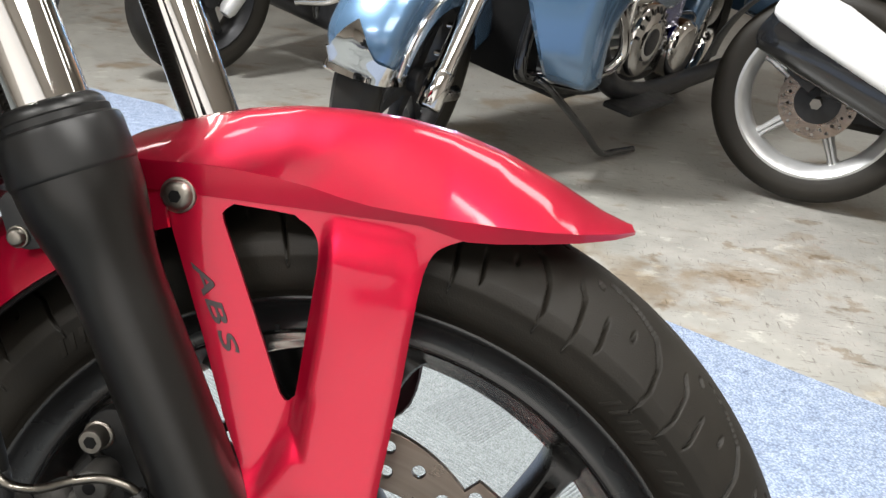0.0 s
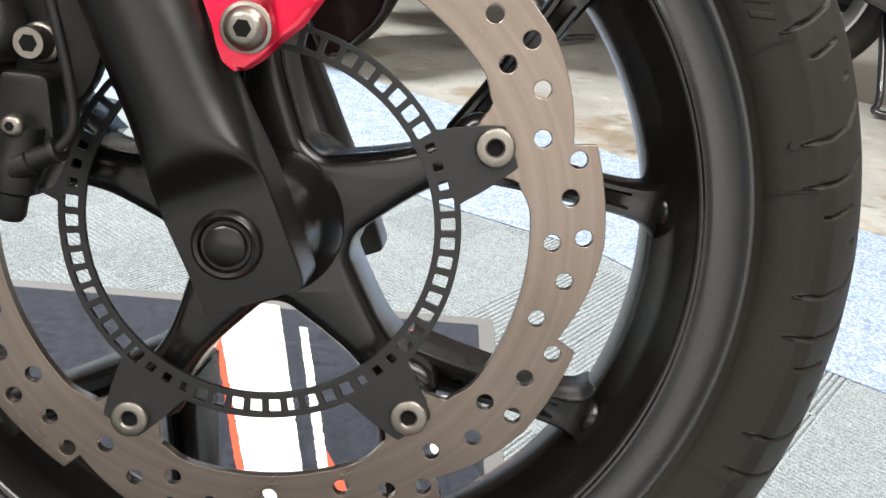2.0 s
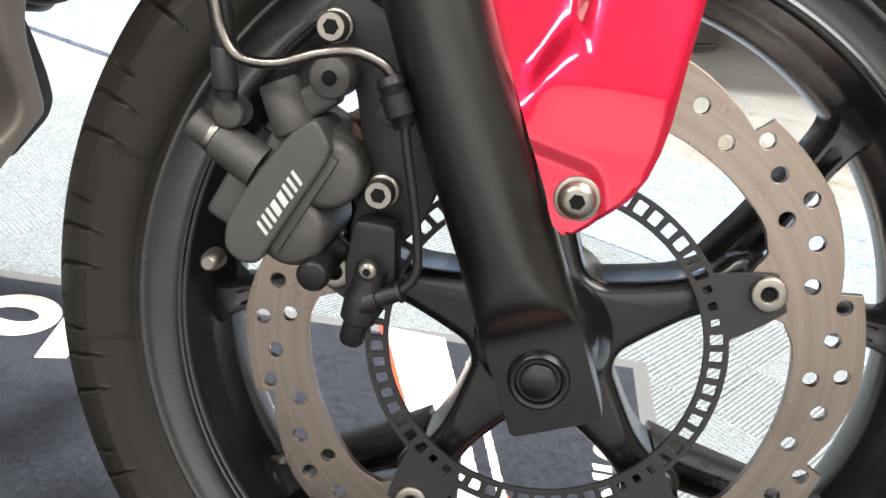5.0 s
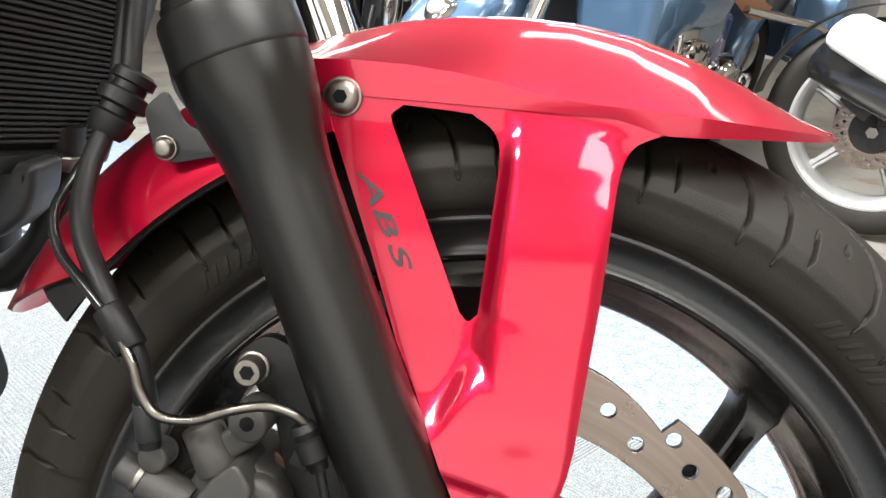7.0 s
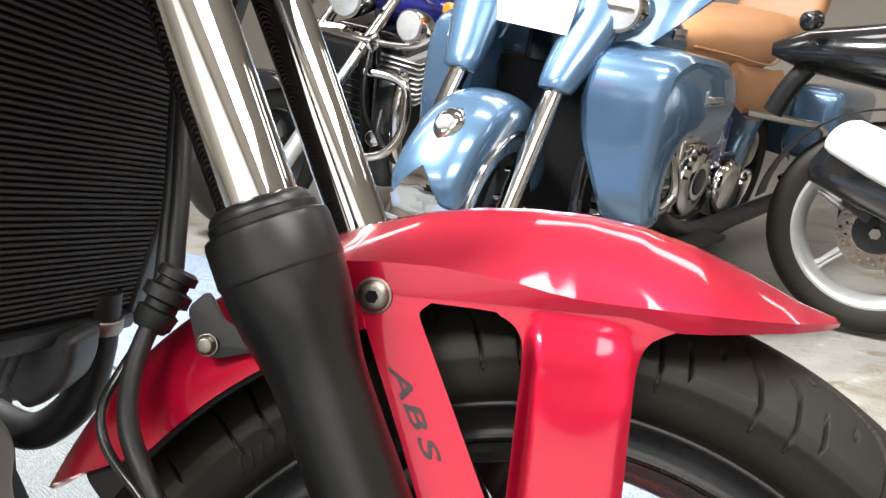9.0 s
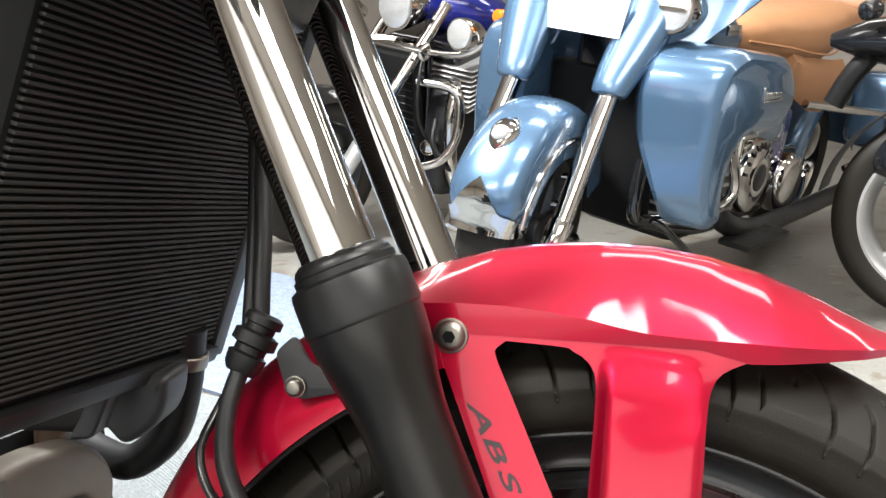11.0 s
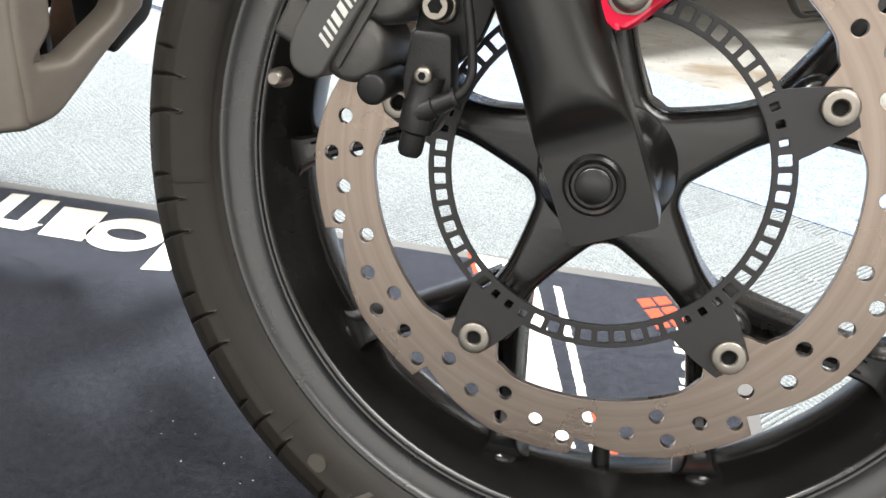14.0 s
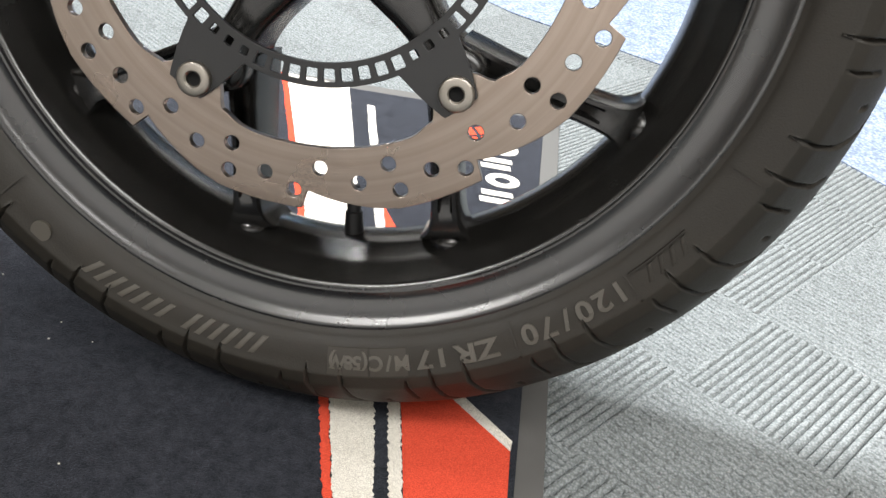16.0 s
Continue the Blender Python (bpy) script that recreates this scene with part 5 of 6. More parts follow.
    round_wheel(t, (-1.75, 0, 0.297), 0.297, 0.20, 0.15, idn, 7, CHROME)
    rows = []
    for i in range(31):
        a = 5 + 165 * i / 30
        rows.append([(-1.75 + polar(0.40 - 0.07 * abs(j / 10) ** 3, a)[0], 0.16 * math.sin(j / 10 * math.pi / 2), 0.297 + polar(0.40 - 0.07 * abs(j / 10) ** 3, a)[1]) for j in range(-10, 11)])
    p("rear_fender", sheet(rows, 0.004), BLUE, "pale blue rear fender", None, 60)
    p("pannier", box((-1.95, 0.31, 0.58), (0.64, 0.20, 0.30), (0, 0, 0), 0.07, 4), BLUE, "pale blue side case")
    p("case_guard", tube([(-1.05, 0.24, 0.62), (-1.35, 0.33, 0.60), (-1.58, 0.37, 0.58), (-1.63, 0.38, 0.52), (-1.60, 0.36, 0.42), (-1.50, 0.30, 0.36)], 0.015, 12), CHROME, "chrome case guard")
    p("footboard", box((-0.62, 0.33, 0.235), (0.34, 0.10, 0.02), (0, 0, 0), 0.008), PLASTIC, "black rider footboard")
    p("side_stand", tube([(-0.06, 0.24, 0.345), (-0.10, 0.27, 0.32), (-0.32, 0.30, 0.18), (-0.48, 0.31, 0.078), (-0.58, 0.32, 0.066), (-0.68, 0.335, 0.062)], 0.011, 12), BLACK_GLOSS, "black side stand with a bent foot")
    p("lower_frame", tube([(-0.16, 0.14, 0.66), (-0.12, 0.15, 0.36), (-0.20, 0.16, 0.30), (-0.6, 0.16, 0.22), (-1.3, 0.14, 0.24)], 0.02, 12), BLACK_GLOSS, "black lower frame tube")
    return t


def white_scooter():
    m = frame_of((0.925, 2.10), (0.92, -0.39))
    t = thing("scooter", m, "scooter with silver five-spoke wheel and pearl white exhaust shield", "scooter")

    def p(name, bm, mat, label="", parent=None, sharp=40):
        return part(name, bm, mat, parent or t, label, None, True, sharp)
    wo = new("rear_wheel")
    wo.parent = t
    c = (-0.015, 0, 0.300)
    round_wheel(wo, c, 0.300, 0.222, 0.11, Matrix.Identity(4), 5, SILVER)
    d = p("brake_disc", plate([circle(c[0], c[2], 0.105, 64), circle(c[0], c[2], 0.062, 48)] + [circle(c[0] + polar(r, a + o)[0], c[2] + polar(r, a + o)[1], 0.0045, 10) for a in range(0, 360, 24) for r, o in ((0.078, 0), (0.092, 10))], -0.062, -0.057, 0.0005), DISC, "drilled steel brake disc", wo)
    p("disc_carrier", cyl((c[0], -0.062, c[2]), (c[0], -0.03, c[2]), 0.064, n=36, bevel=0.004), DARK_METAL, "", d)
    p("axle_nut", cyl((c[0], -0.10, c[2]), (c[0], -0.05, c[2]), 0.016, n=6), STEEL, "steel axle nut", wo)
    # silencer with a white shield over a black body, rising to the rear
    def oval_run(rows):
        return loft([[(x + q * u * w, y + v * d, z + k * u * w) for u, v in [(math.copysign(abs(math.cos(a)) ** 0.75, math.cos(a)), math.copysign(abs(math.sin(a)) ** 0.75, math.sin(a))) for a in [i * math.pi / 12 for i in range(24)]]] for x, y, z, w, d, q, k in rows])
    sil = p("silencer", oval_run(((-0.182, -0.130, 0.512, 0.016, 0.010, 0.55, 0.83), (-0.179, -0.130, 0.511, 0.040, 0.022, 0.55, 0.83), (-0.170, -0.130, 0.508, 0.064, 0.036, 0.55, 0.83), (-0.150, -0.130, 0.500, 0.086, 0.050, 0.55, 0.83), (-0.02, -0.130, 0.455, 0.098, 0.058, 0.50, 0.86), (0.20, -0.130, 0.360, 0.092, 0.058, 0.45, 0.89), (0.46, -0.130, 0.250, 0.070, 0.050, 0.45, 0.89), (0.54, -0.130, 0.220, 0.034, 0.034, 0.45, 0.89))), BLACK_GLOSS, "black scooter silencer")
    p("heat_shield", oval_run(((-0.156, -0.158, 0.566, 0.010, 0.012, 0.55, 0.83), (-0.152, -0.158, 0.565, 0.028, 0.026, 0.55, 0.83), (-0.141, -0.159, 0.562, 0.046, 0.036, 0.55, 0.83), (-0.118, -0.160, 0.556, 0.058, 0.044, 0.55, 0.83), (-0.02, -0.162, 0.512, 0.066, 0.046, 0.52, 0.85), (0.14, -0.162, 0.432, 0.058, 0.046, 0.50, 0.86), (0.34, -0.160, 0.330, 0.044, 0.044, 0.50, 0.86), (0.48, -0.155, 0.262, 0.026, 0.036, 0.50, 0.86))), PEARL, "pearl white heat shield", sil)
    # added black backing, stands in for the shade seen between the spokes
    p("dark_backing", loft([[(x, y, 0.335 + h * v) for y, v in ((0.065, -0.8), (0.065, 0.8), (0.09, 1), (0.15, 1), (0.18, 0.7), (0.18, -0.7), (0.15, -1), (0.09, -1))] for x, h in ((-0.13, 0.05), (-0.11, 0.09), (0.0, 0.12), (0.25, 0.125), (0.45, 0.12), (0.55, 0.09))]), PLASTIC, "black block added behind the spokes for the shade there")
    p("caliper", box((-0.06, -0.085, 0.375), (0.09, 0.05, 0.06), (0, 35, 0), 0.01), DARK_METAL, "dark brake caliper")
    p("swingarm", box((0.22, -0.09, 0.32), (0.46, 0.03, 0.06), (0, 8, 0), 0.01), PLASTIC, "black swingarm")
    p("tail", loft([[(x, w * math.cos(a), z + h * math.sin(a)) for a in [i * math.pi / 8 for i in range(16)]] for x, w, z, h in ((-0.36, 0.03, 0.78, 0.02), (-0.26, 0.10, 0.78, 0.06), (0.0, 0.15, 0.77, 0.10), (0.4, 0.17, 0.74, 0.13), (0.7, 0.15, 0.70, 0.12))]), BLACK_GLOSS, "gloss black scooter tail")
    p("mudguard", sheet([[(c[0] + polar(0.335, a)[0], y, c[2] + polar(0.335, a)[1]) for y in (-0.07, -0.05, 0, 0.05, 0.07)] for a in range(60, 171, 5)], 0.004), PLASTIC, "black rear mudguard")
    p("plate_arm", tube([(-0.24, 0, 0.76), (-0.30, 0, 0.68), (-0.34, 0, 0.60)], 0.03, 12), PLASTIC, "black plate holder")
    p("indicator", cyl((-0.235, -0.10, 0.86), (-0.265, -0.14, 0.85), 0.026, n=16, bevel=0.008), BLACK_GLOSS, "black indicator")
    p("belly", box((0.75, 0.0, 0.45), (0.7, 0.3, 0.4), (0, 0, 0), 0.06, 3), BLACK_GLOSS, "black scooter body")
    fo = new("front_wheel")
    fo.parent = t
    round_wheel(fo, (1.25, 0, 0.300), 0.300, 0.222, 0.10, Matrix.Identity(4), 5, SILVER)
    p("stand", tube([(0.25, -0.06, 0.24), (0.30, -0.14, 0.05), (0.30, -0.15, 0.008), (0.36, -0.16, 0.006)], 0.010, 10), BLACK_GLOSS, "black centre stand")
    return t


def black_cruiser():
    m = frame_of((-1.237, 2.663), (-0.5, -0.866)) @ pose(0, 0, 0, -9, 0, 0)
    t = thing("cruiser_motorcycle", m, "black cruiser motorcycle with chrome fork and headlamps", "motorcycle")

    def p(name, bm, mat, label="", parent=None, sharp=40):
        return part(name, bm, mat, parent or t, label, None, True, sharp)
    idn = Matrix.Identity(4)
    wo = new("front_wheel")
    wo.parent = t
    round_wheel(wo, (-0.12, 0, 0.30), 0.30, 0.20, 0.15, idn, 9, DARK_METAL)
    p("front_fender", sheet([[(-0.12 + polar(0.33 - 0.05 * abs(j / 8) ** 3, a)[0], 0.095 * j / 8, 0.30 + polar(0.33 - 0.05 * abs(j / 8) ** 3, a)[1]) for j in range(-8, 9)] for a in range(28, 161, 6)], 0.004), BLACK_GLOSS, "gloss black front fender", None, 60)
    for s in (-1, 1):
        p("fork_slider", cyl((-0.120, s * 0.13, 0.270), (-0.335, s * 0.13, 0.555), 0.032, n=28, steps=[(0, 0.022), (0.06, 0.032), (0.9, 0.035), (0.96, 0.036), (1, 0.030)]), SILVER, "polished alloy fork slider")
        p("fork_tube", cyl((-0.330, s * 0.13, 0.548), (-0.640, s * 0.13, 0.960), 0.024, n=24), CHROME, "chromed fork tube")
        la = p("spot_lamp", cyl((-0.64, s * 0.33, 0.875), (-0.50, s * 0.33, 0.870), 0.062, n=30, steps=[(0, 0.02), (0.4, 0.052), (0.85, 0.064), (1, 0.062)]), CHROME, "round chrome spot lamp")
        p("lens", cyl((-0.502, s * 0.33, 0.870), (-0.492, s * 0.33, 0.870), 0.055, n=28, bevel=0.003), LENS, "", la)
        p("indicator", cyl((-0.62, s * 0.44, 0.955), (-0.57, s * 0.44, 0.955), 0.026, n=18, bevel=0.006), AMBER, "amber indicator")
        p("engine_guard", tube([(-0.50, s * 0.14, 0.66), (-0.56, s * 0.26, 0.655), (-0.58, s * 0.31, 0.60), (-0.57, s * 0.32, 0.46), (-0.52, s * 0.28, 0.36), (-0.46, s * 0.14, 0.31)], 0.019, 14), CHROME, "chrome engine guard bar")
    lamp = p("headlamp", cyl((-0.66, 0, 0.95), (-0.48, 0, 0.93), 0.09, n=36, steps=[(0, 0.03), (0.3, 0.075), (0.8, 0.094), (1, 0.092)]), CHROME, "round chrome headlamp")
    p("lens", cyl((-0.482, 0, 0.93), (-0.470, 0, 0.929), 0.083, n=32, bevel=0.003), LENS, "", lamp)
    p("lamp_bar", tube([(-0.60, 0.46, 0.93), (-0.56, 0.33, 0.80), (-0.52, 0.12, 0.775), (-0.52, -0.12, 0.775), (-0.56, -0.33, 0.80), (-0.60, -0.46, 0.93)], 0.014, 12), CHROME, "chrome lamp bar")
    p("yoke", box((-0.51, 0, 0.775), (0.07, 0.34, 0.06), (0, 35, 0), 0.015, 3), CHROME, "chrome lower yoke")
    p("handlebar", tube([(-1.05, 0.42, 1.05), (-0.88, 0.38, 1.12), (-0.70, 0.12, 1.04), (-0.70, -0.12, 1.04), (-0.88, -0.38, 1.12), (-1.05, -0.42, 1.05)], 0.013, 12), CHROME, "chrome handlebar")
    rad = p("radiator", box((-0.53, 0, 0.52), (0.05, 0.30, 0.48), (0, 14, 0), 0.008), HOLE, "black radiator core")
    for k in range(14):
        p("fin", box((-0.502 + 0.0068 * (k - 7), 0, 0.32 + 0.030 * k), (0.006, 0.28, 0.006), (0, 14, 0), 0.001, 1), DARK_METAL, "", rad)
    p("engine", box((-0.92, 0, 0.42), (0.66, 0.50, 0.46), (0, 0, 0), 0.06, 3), DARK_METAL, "black V-twin engine")
    for k in range(9):
        p("cooling_fin", box((-0.76, 0.06, 0.60 + 0.020 * k), (0.26, 0.50, 0.007), (0, 18, 0), 0.002, 1), SILVER, "thin bright cylinder fins")
    p("rocker_box", box((-0.80, 0.02, 0.80), (0.34, 0.40, 0.10), (0, 14, 0), 0.03, 3), BLACK_GLOSS, "black rocker box")
    p("downpipe", tube([(-0.66, 0.20, 0.66), (-0.60, 0.26, 0.64), (-0.58, 0.28, 0.48), (-0.64, 0.29, 0.26), (-0.86, 0.29, 0.20), (-1.7, 0.29, 0.20)], 0.028, 16), CHROME, "chrome exhaust downpipe")
    p("horn", cyl((-0.60, 0.18, 0.40), (-0.54, 0.20, 0.40), 0.035, n=24, bevel=0.008), CHROME, "chrome horn cover")
    p("cable", tube([(-0.60, 0.10, 0.90), (-0.48, 0.17, 0.70), (-0.47, 0.20, 0.52), (-0.56, 0.22, 0.40)], 0.007, 10), PLASTIC, "black control cable")
    p("oil_line", tube([(-0.55, 0.22, 0.52), (-0.52, 0.25, 0.42), (-0.60, 0.30, 0.32), (-0.75, 0.30, 0.28)], 0.012, 10), PLASTIC, "black oil line")
    p("side_cover", box((-1.15, 0.0, 0.62), (0.40, 0.46, 0.30), (0, 0, 0), 0.05, 3), BLACK_GLOSS, "gloss black side cover")
    p("fuel_tank", loft([[(x, w * math.cos(a), z + h * math.sin(a)) for a in [k * math.pi / 8 for k in range(16)]] for x, w, z, h in ((-0.70, 0.06, 0.93, 0.06), (-0.80, 0.15, 0.92, 0.11), (-1.02, 0.18, 0.90, 0.12), (-1.25, 0.10, 0.86, 0.07))]), DARKBLUE, "deep blue fuel tank")
    p("seat", box((-1.50, 0, 0.74), (0.60, 0.32, 0.14), (0, -4, 0), 0.06, 4), PLASTIC, "black seat")
    p("rear_fender", sheet([[(-1.80 + polar(0.36 - 0.05 * abs(j / 8) ** 3, a)[0], 0.12 * j / 8, 0.30 + polar(0.36 - 0.05 * abs(j / 8) ** 3, a)[1]) for j in range(-8, 9)] for a in range(10, 161, 6)], 0.004), BLACK_GLOSS, "gloss black rear fender", None, 60)
    p("saddlebag", box((-1.85, 0.30, 0.58), (0.56, 0.22, 0.34), (0, 0, 0), 0.06, 3), PLASTIC, "black leather saddlebag")
    p("frame_tube", tube([(-0.56, 0.12, 0.90), (-0.60, 0.13, 0.50), (-0.62, 0.13, 0.22), (-1.0, 0.13, 0.18), (-1.6, 0.13, 0.30)], 0.018, 12), BLACK_GLOSS, "black frame tube")
    round_wheel(t, (-1.80, 0, 0.30), 0.30, 0.20, 0.16, idn, 9, DARK_METAL)
    p("side_stand", tube([(-0.80, 0.16, 0.24), (-0.86, 0.24, 0.12), (-0.88, 0.27, 0.06), (-0.94, 0.28, 0.055)], 0.011, 10), BLACK_GLOSS, "black side stand")
    return t


blue_cruiser()
white_scooter()
black_cruiser()

# ---- floor ----
def floor_sheet(name, pts, z, mat, label, thick=0.004):
    bm = bmesh.new()
    bm.faces.new([bm.verts.new((x, y, z)) for x, y in pts])
    bmesh.ops.recalc_face_normals(bm, faces=bm.faces)
    r = bmesh.ops.extrude_face_region(bm, geom=bm.faces[:])
    for v in r["geom"]:
        if isinstance(v, bmesh.types.BMVert):
            v.co.z -= thick
    return tagged(part(name, bm, mat, smooth=False), label, "", "", "structure")




def concrete():
    """Old painted concrete: grey and ochre clouds, dark scuffs, scraped light patches."""
    m = material("painted_concrete", (0.150, 0.147, 0.132), 0.38, 0.0, (0.265, 0.255, 0.228), 12, 0.35, 0.25, 60)
    nt, b = m.node_tree, m.node_tree.nodes["Principled BSDF"]
    tc = nt.nodes.new("ShaderNodeTexCoord")
    col = b.inputs["Base Color"].links[0].from_socket
    for sc, stretch, lo, hi, tint, fac in ((2.6, (1, 1, 1), 0.55, 0.63, (0.66, 0.52, 0.38), 0.8), (7.0, (1, 1.3, 1), 0.60, 0.64, (0.58, 0.47, 0.36), 0.7), (16.0, (1, 8, 1), 0.60, 0.66, (0.30, 0.27, 0.24), 0.85),
                                           (21.0, (9, 1, 1), 0.61, 0.67, (0.32, 0.29, 0.26), 0.8), (40.0, (2, 1, 1), 0.64, 0.70, (0.35, 0.32, 0.28), 0.7), (11.0, (1, 1.4, 1), 0.60, 0.64, (1.4, 1.42, 1.4), 0.8)):
        mp, n, r, mx = nt.nodes.new("ShaderNodeMapping"), nt.nodes.new("ShaderNodeTexNoise"), nt.nodes.new("ShaderNodeMapRange"), nt.nodes.new("ShaderNodeMix")
        mp.inputs["Scale"].default_value, mp.inputs["Rotation"].default_value = stretch, (0, 0, sc)
        n.inputs["Scale"].default_value, n.inputs["Detail"].default_value, n.inputs["Roughness"].default_value = sc, 8, 0.65
        r.inputs["From Min"].default_value, r.inputs["From Max"].default_value, r.inputs["To Max"].default_value = lo, hi, fac
        mx.data_type, mx.blend_type = "RGBA", "MULTIPLY"
        nt.links.new(tc.outputs["Object"], mp.inputs["Vector"])
        nt.links.new(mp.outputs[0], n.inputs["Vector"])
        nt.links.new(n.outputs["Fac"], r.inputs["Value"])
        nt.links.new(r.outputs[0], mx.inputs["Factor"])
        nt.links.new(col, mx.inputs[6])
        mx.inputs[7].default_value = (*tint, 1)
        col = mx.outputs[2]
    nt.links.new(col, b.inputs["Base Color"])
    return m


CONCRETE = concrete()
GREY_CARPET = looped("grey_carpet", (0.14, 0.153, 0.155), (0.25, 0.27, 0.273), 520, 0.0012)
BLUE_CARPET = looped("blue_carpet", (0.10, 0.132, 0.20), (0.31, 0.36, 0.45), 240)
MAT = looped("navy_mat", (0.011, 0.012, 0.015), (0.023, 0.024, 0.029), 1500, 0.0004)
fuzz = MAT.node_tree.nodes["Principled BSDF"]
fuzz.inputs["Sheen Weight"].default_value, fuzz.inputs["Sheen Roughness"].default_value = 0.40, 0.4
fuzz.inputs["Sheen Tint"].default_value = (0.72, 0.8, 1.0, 1)
mottle, soft_mix, soft_map, where = (MAT.node_tree.nodes.new(k) for k in ("ShaderNodeTexNoise", "ShaderNodeMix", "ShaderNodeMapRange", "ShaderNodeNewGeometry"))
mottle.inputs["Scale"].default_value, mottle.inputs["Detail"].default_value, mottle.inputs["Roughness"].default_value = 120, 8, 0.82
soft_map.inputs["From Min"].default_value, soft_map.inputs["From Max"].default_value = 0.36, 0.66
soft_map.inputs["To Min"].default_value, soft_map.inputs["To Max"].default_value = 0.35, 1.8
soft_mix.data_type, soft_mix.blend_type = "RGBA", "MULTIPLY"
soft_mix.inputs["Factor"].default_value = 1.0
MAT.node_tree.links.new(where.outputs["Position"], mottle.inputs["Vector"])
MAT.node_tree.links.new(mottle.outputs["Fac"], soft_map.inputs["Value"])
MAT.node_tree.links.new(fuzz.inputs["Base Color"].links[0].from_socket, soft_mix.inputs[6])
MAT.node_tree.links.new(soft_map.outputs[0], soft_mix.inputs[7])
MAT.node_tree.links.new(soft_mix.outputs[2], fuzz.inputs["Base Color"])
MAT_EDGE = material("grey_mat_border", (0.06, 0.058, 0.055), 0.7, 0.0, (0.08, 0.078, 0.074), 60, 0.3)
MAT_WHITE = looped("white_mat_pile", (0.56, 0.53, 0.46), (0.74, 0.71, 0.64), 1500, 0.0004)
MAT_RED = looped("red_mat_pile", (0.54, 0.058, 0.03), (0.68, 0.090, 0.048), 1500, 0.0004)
WALL = material("wall_paint", (0.60, 0.555, 0.50), 0.7, 0.0, (0.66, 0.615, 0.56), 8, 0.4)
floor_sheet("ground", [(-7, -5), (7, -5), (7, 9), (-7, 9)], -0.010, CONCRETE, "scuffed worn grey concrete showroom floor", 0.1)
# carpets: grey round the bike, a blue strip beyond it
floor_sheet("floor_carpet_blue", [(-3.2, 2.95), (-1.09, 2.27), (-0.30, 1.62), (0.402, 1.169), (0.771, 0.930), (2.4, -0.1), (2.1, -0.56), (0.53, 0.45), (0.30, 0.70), (0.06, 0.81), (-0.10, 0.93), (-3.2, 2.2)], 0.0, BLUE_CARPET, "speckled blue carpet strip", 0.009)
grey = floor_sheet("floor_carpet_grey", [(-3.2, 2.19), (-0.10, 0.922), (0.06, 0.802), (0.30, 0.692), (0.53, 0.442), (2.1, -0.57), (2.1, -3.9), (-4, -3.9), (-4, 2.1)], -0.0078, GREY_CARPET, "grey ribbed carpet tiles in a basket pattern", 0.002)


def rib_patch(size, ribs, knots, fill=0.80, high=0.0046):
    """A square of carpet: rows of yarn loops with sunk gaps between the rows."""
    bm = bmesh.new()
    pitch = size / ribs
    n = knots * 3
    shape = ((-0.5, -0.004), (-0.40, high * 0.60), (0.0, high), (0.40, high * 0.60), (0.5, -0.004))
    rows = []
    for i in range(n + 1):
        y = (-size / 2 + size * i / n) * 1.03
        row = []
        for k in range(ribs):
            mid = -size / 2 + (k + 0.5) * pitch
            swell = 0.55 + 0.45 * math.sin(math.pi * ((i / 3 + 0.5 * (k % 2)) % 1.0))
            row += [bm.verts.new((mid + u * pitch * fill * (0.82 + 0.18 * swell), y, w * swell if w > 0 else w)) for u, w in shape]
        rows.append(row)
    for a, b in zip(rows, rows[1:]):
        for j in range(len(a) - 1):
            bm.faces.new((a[j], a[j + 1], b[j + 1], b[j]))
    for f in bm.faces:
        f.smooth = True
    bmesh.ops.recalc_face_normals(bm, faces=bm.faces)
    me = bpy.data.meshes.new("carpet_tile")
    bm.to_mesh(me)
    bm.free()
    me.materials.append(GREY_CARPET)
    return me


SQUARE = 0.126
patches = [rib_patch(0.1260, 19, 22, 0.97, 0.0020), rib_patch(0.1260, 23, 24, 0.98, 0.0017), rib_patch(0.1260, 20, 15, 0.98, 0.0021)]
GRID_A = 53.5
gu, gv = Vector((math.cos(radians(GRID_A)), math.sin(radians(GRID_A)))), Vector((-math.sin(radians(GRID_A)), math.cos(radians(GRID_A))))
tile_rnd = random.Random(11)
for i in range(-14, 16):
    for j in range(-14, 16):
        kind, flip = tile_rnd.choice((0, 0, 1, 1, 2)), tile_rnd.random() < 0.2
        c = Vector((0.269, 0.042)) + gu * SQUARE * (i + 0.5) + gv * SQUARE * (j + 0.5)
        if not (-1.05 < c.x < 0.95 and -0.42 < c.y < 1.0):
            continue
        if c.x < 0.06 and c.y < 0.34 and c.x > -1.2:
            continue
        edge = float(np.interp(c.x, [-1.2, -0.10, 0.06, 0.30, 0.53, 1.2], [1.38, 0.93, 0.81, 0.70, 0.45, 0.02]))
        if c.y > edge + 0.09:
            continue
        if (i, j) in ((0, -1), (-1, 0)):
            kind, flip = 0, (i + j) % 2 == 0
        ob = new("carpet_tile", patches[kind])
        ob.parent = grey
        ob.matrix_world = pose(c.x, c.y, -0.0030, 0, 0, GRID_A - 90 + (90 if ((i + j) % 2 == 0) != flip else 0))

# ---- printed mat under the wheel ----


def rug(name, pts, z0, z1, mat, parent, label="", loops=None):
    """A flat shape lying on the floor."""
    bm = plate(loops or [pts], -0.5, 0.5, 0.0)
    for v in bm.verts:
        x, y, z = v.co
        v.co = (x, z, z1 if y < 0 else z0)
    return part(name, bm, mat, parent, label, smooth=False)


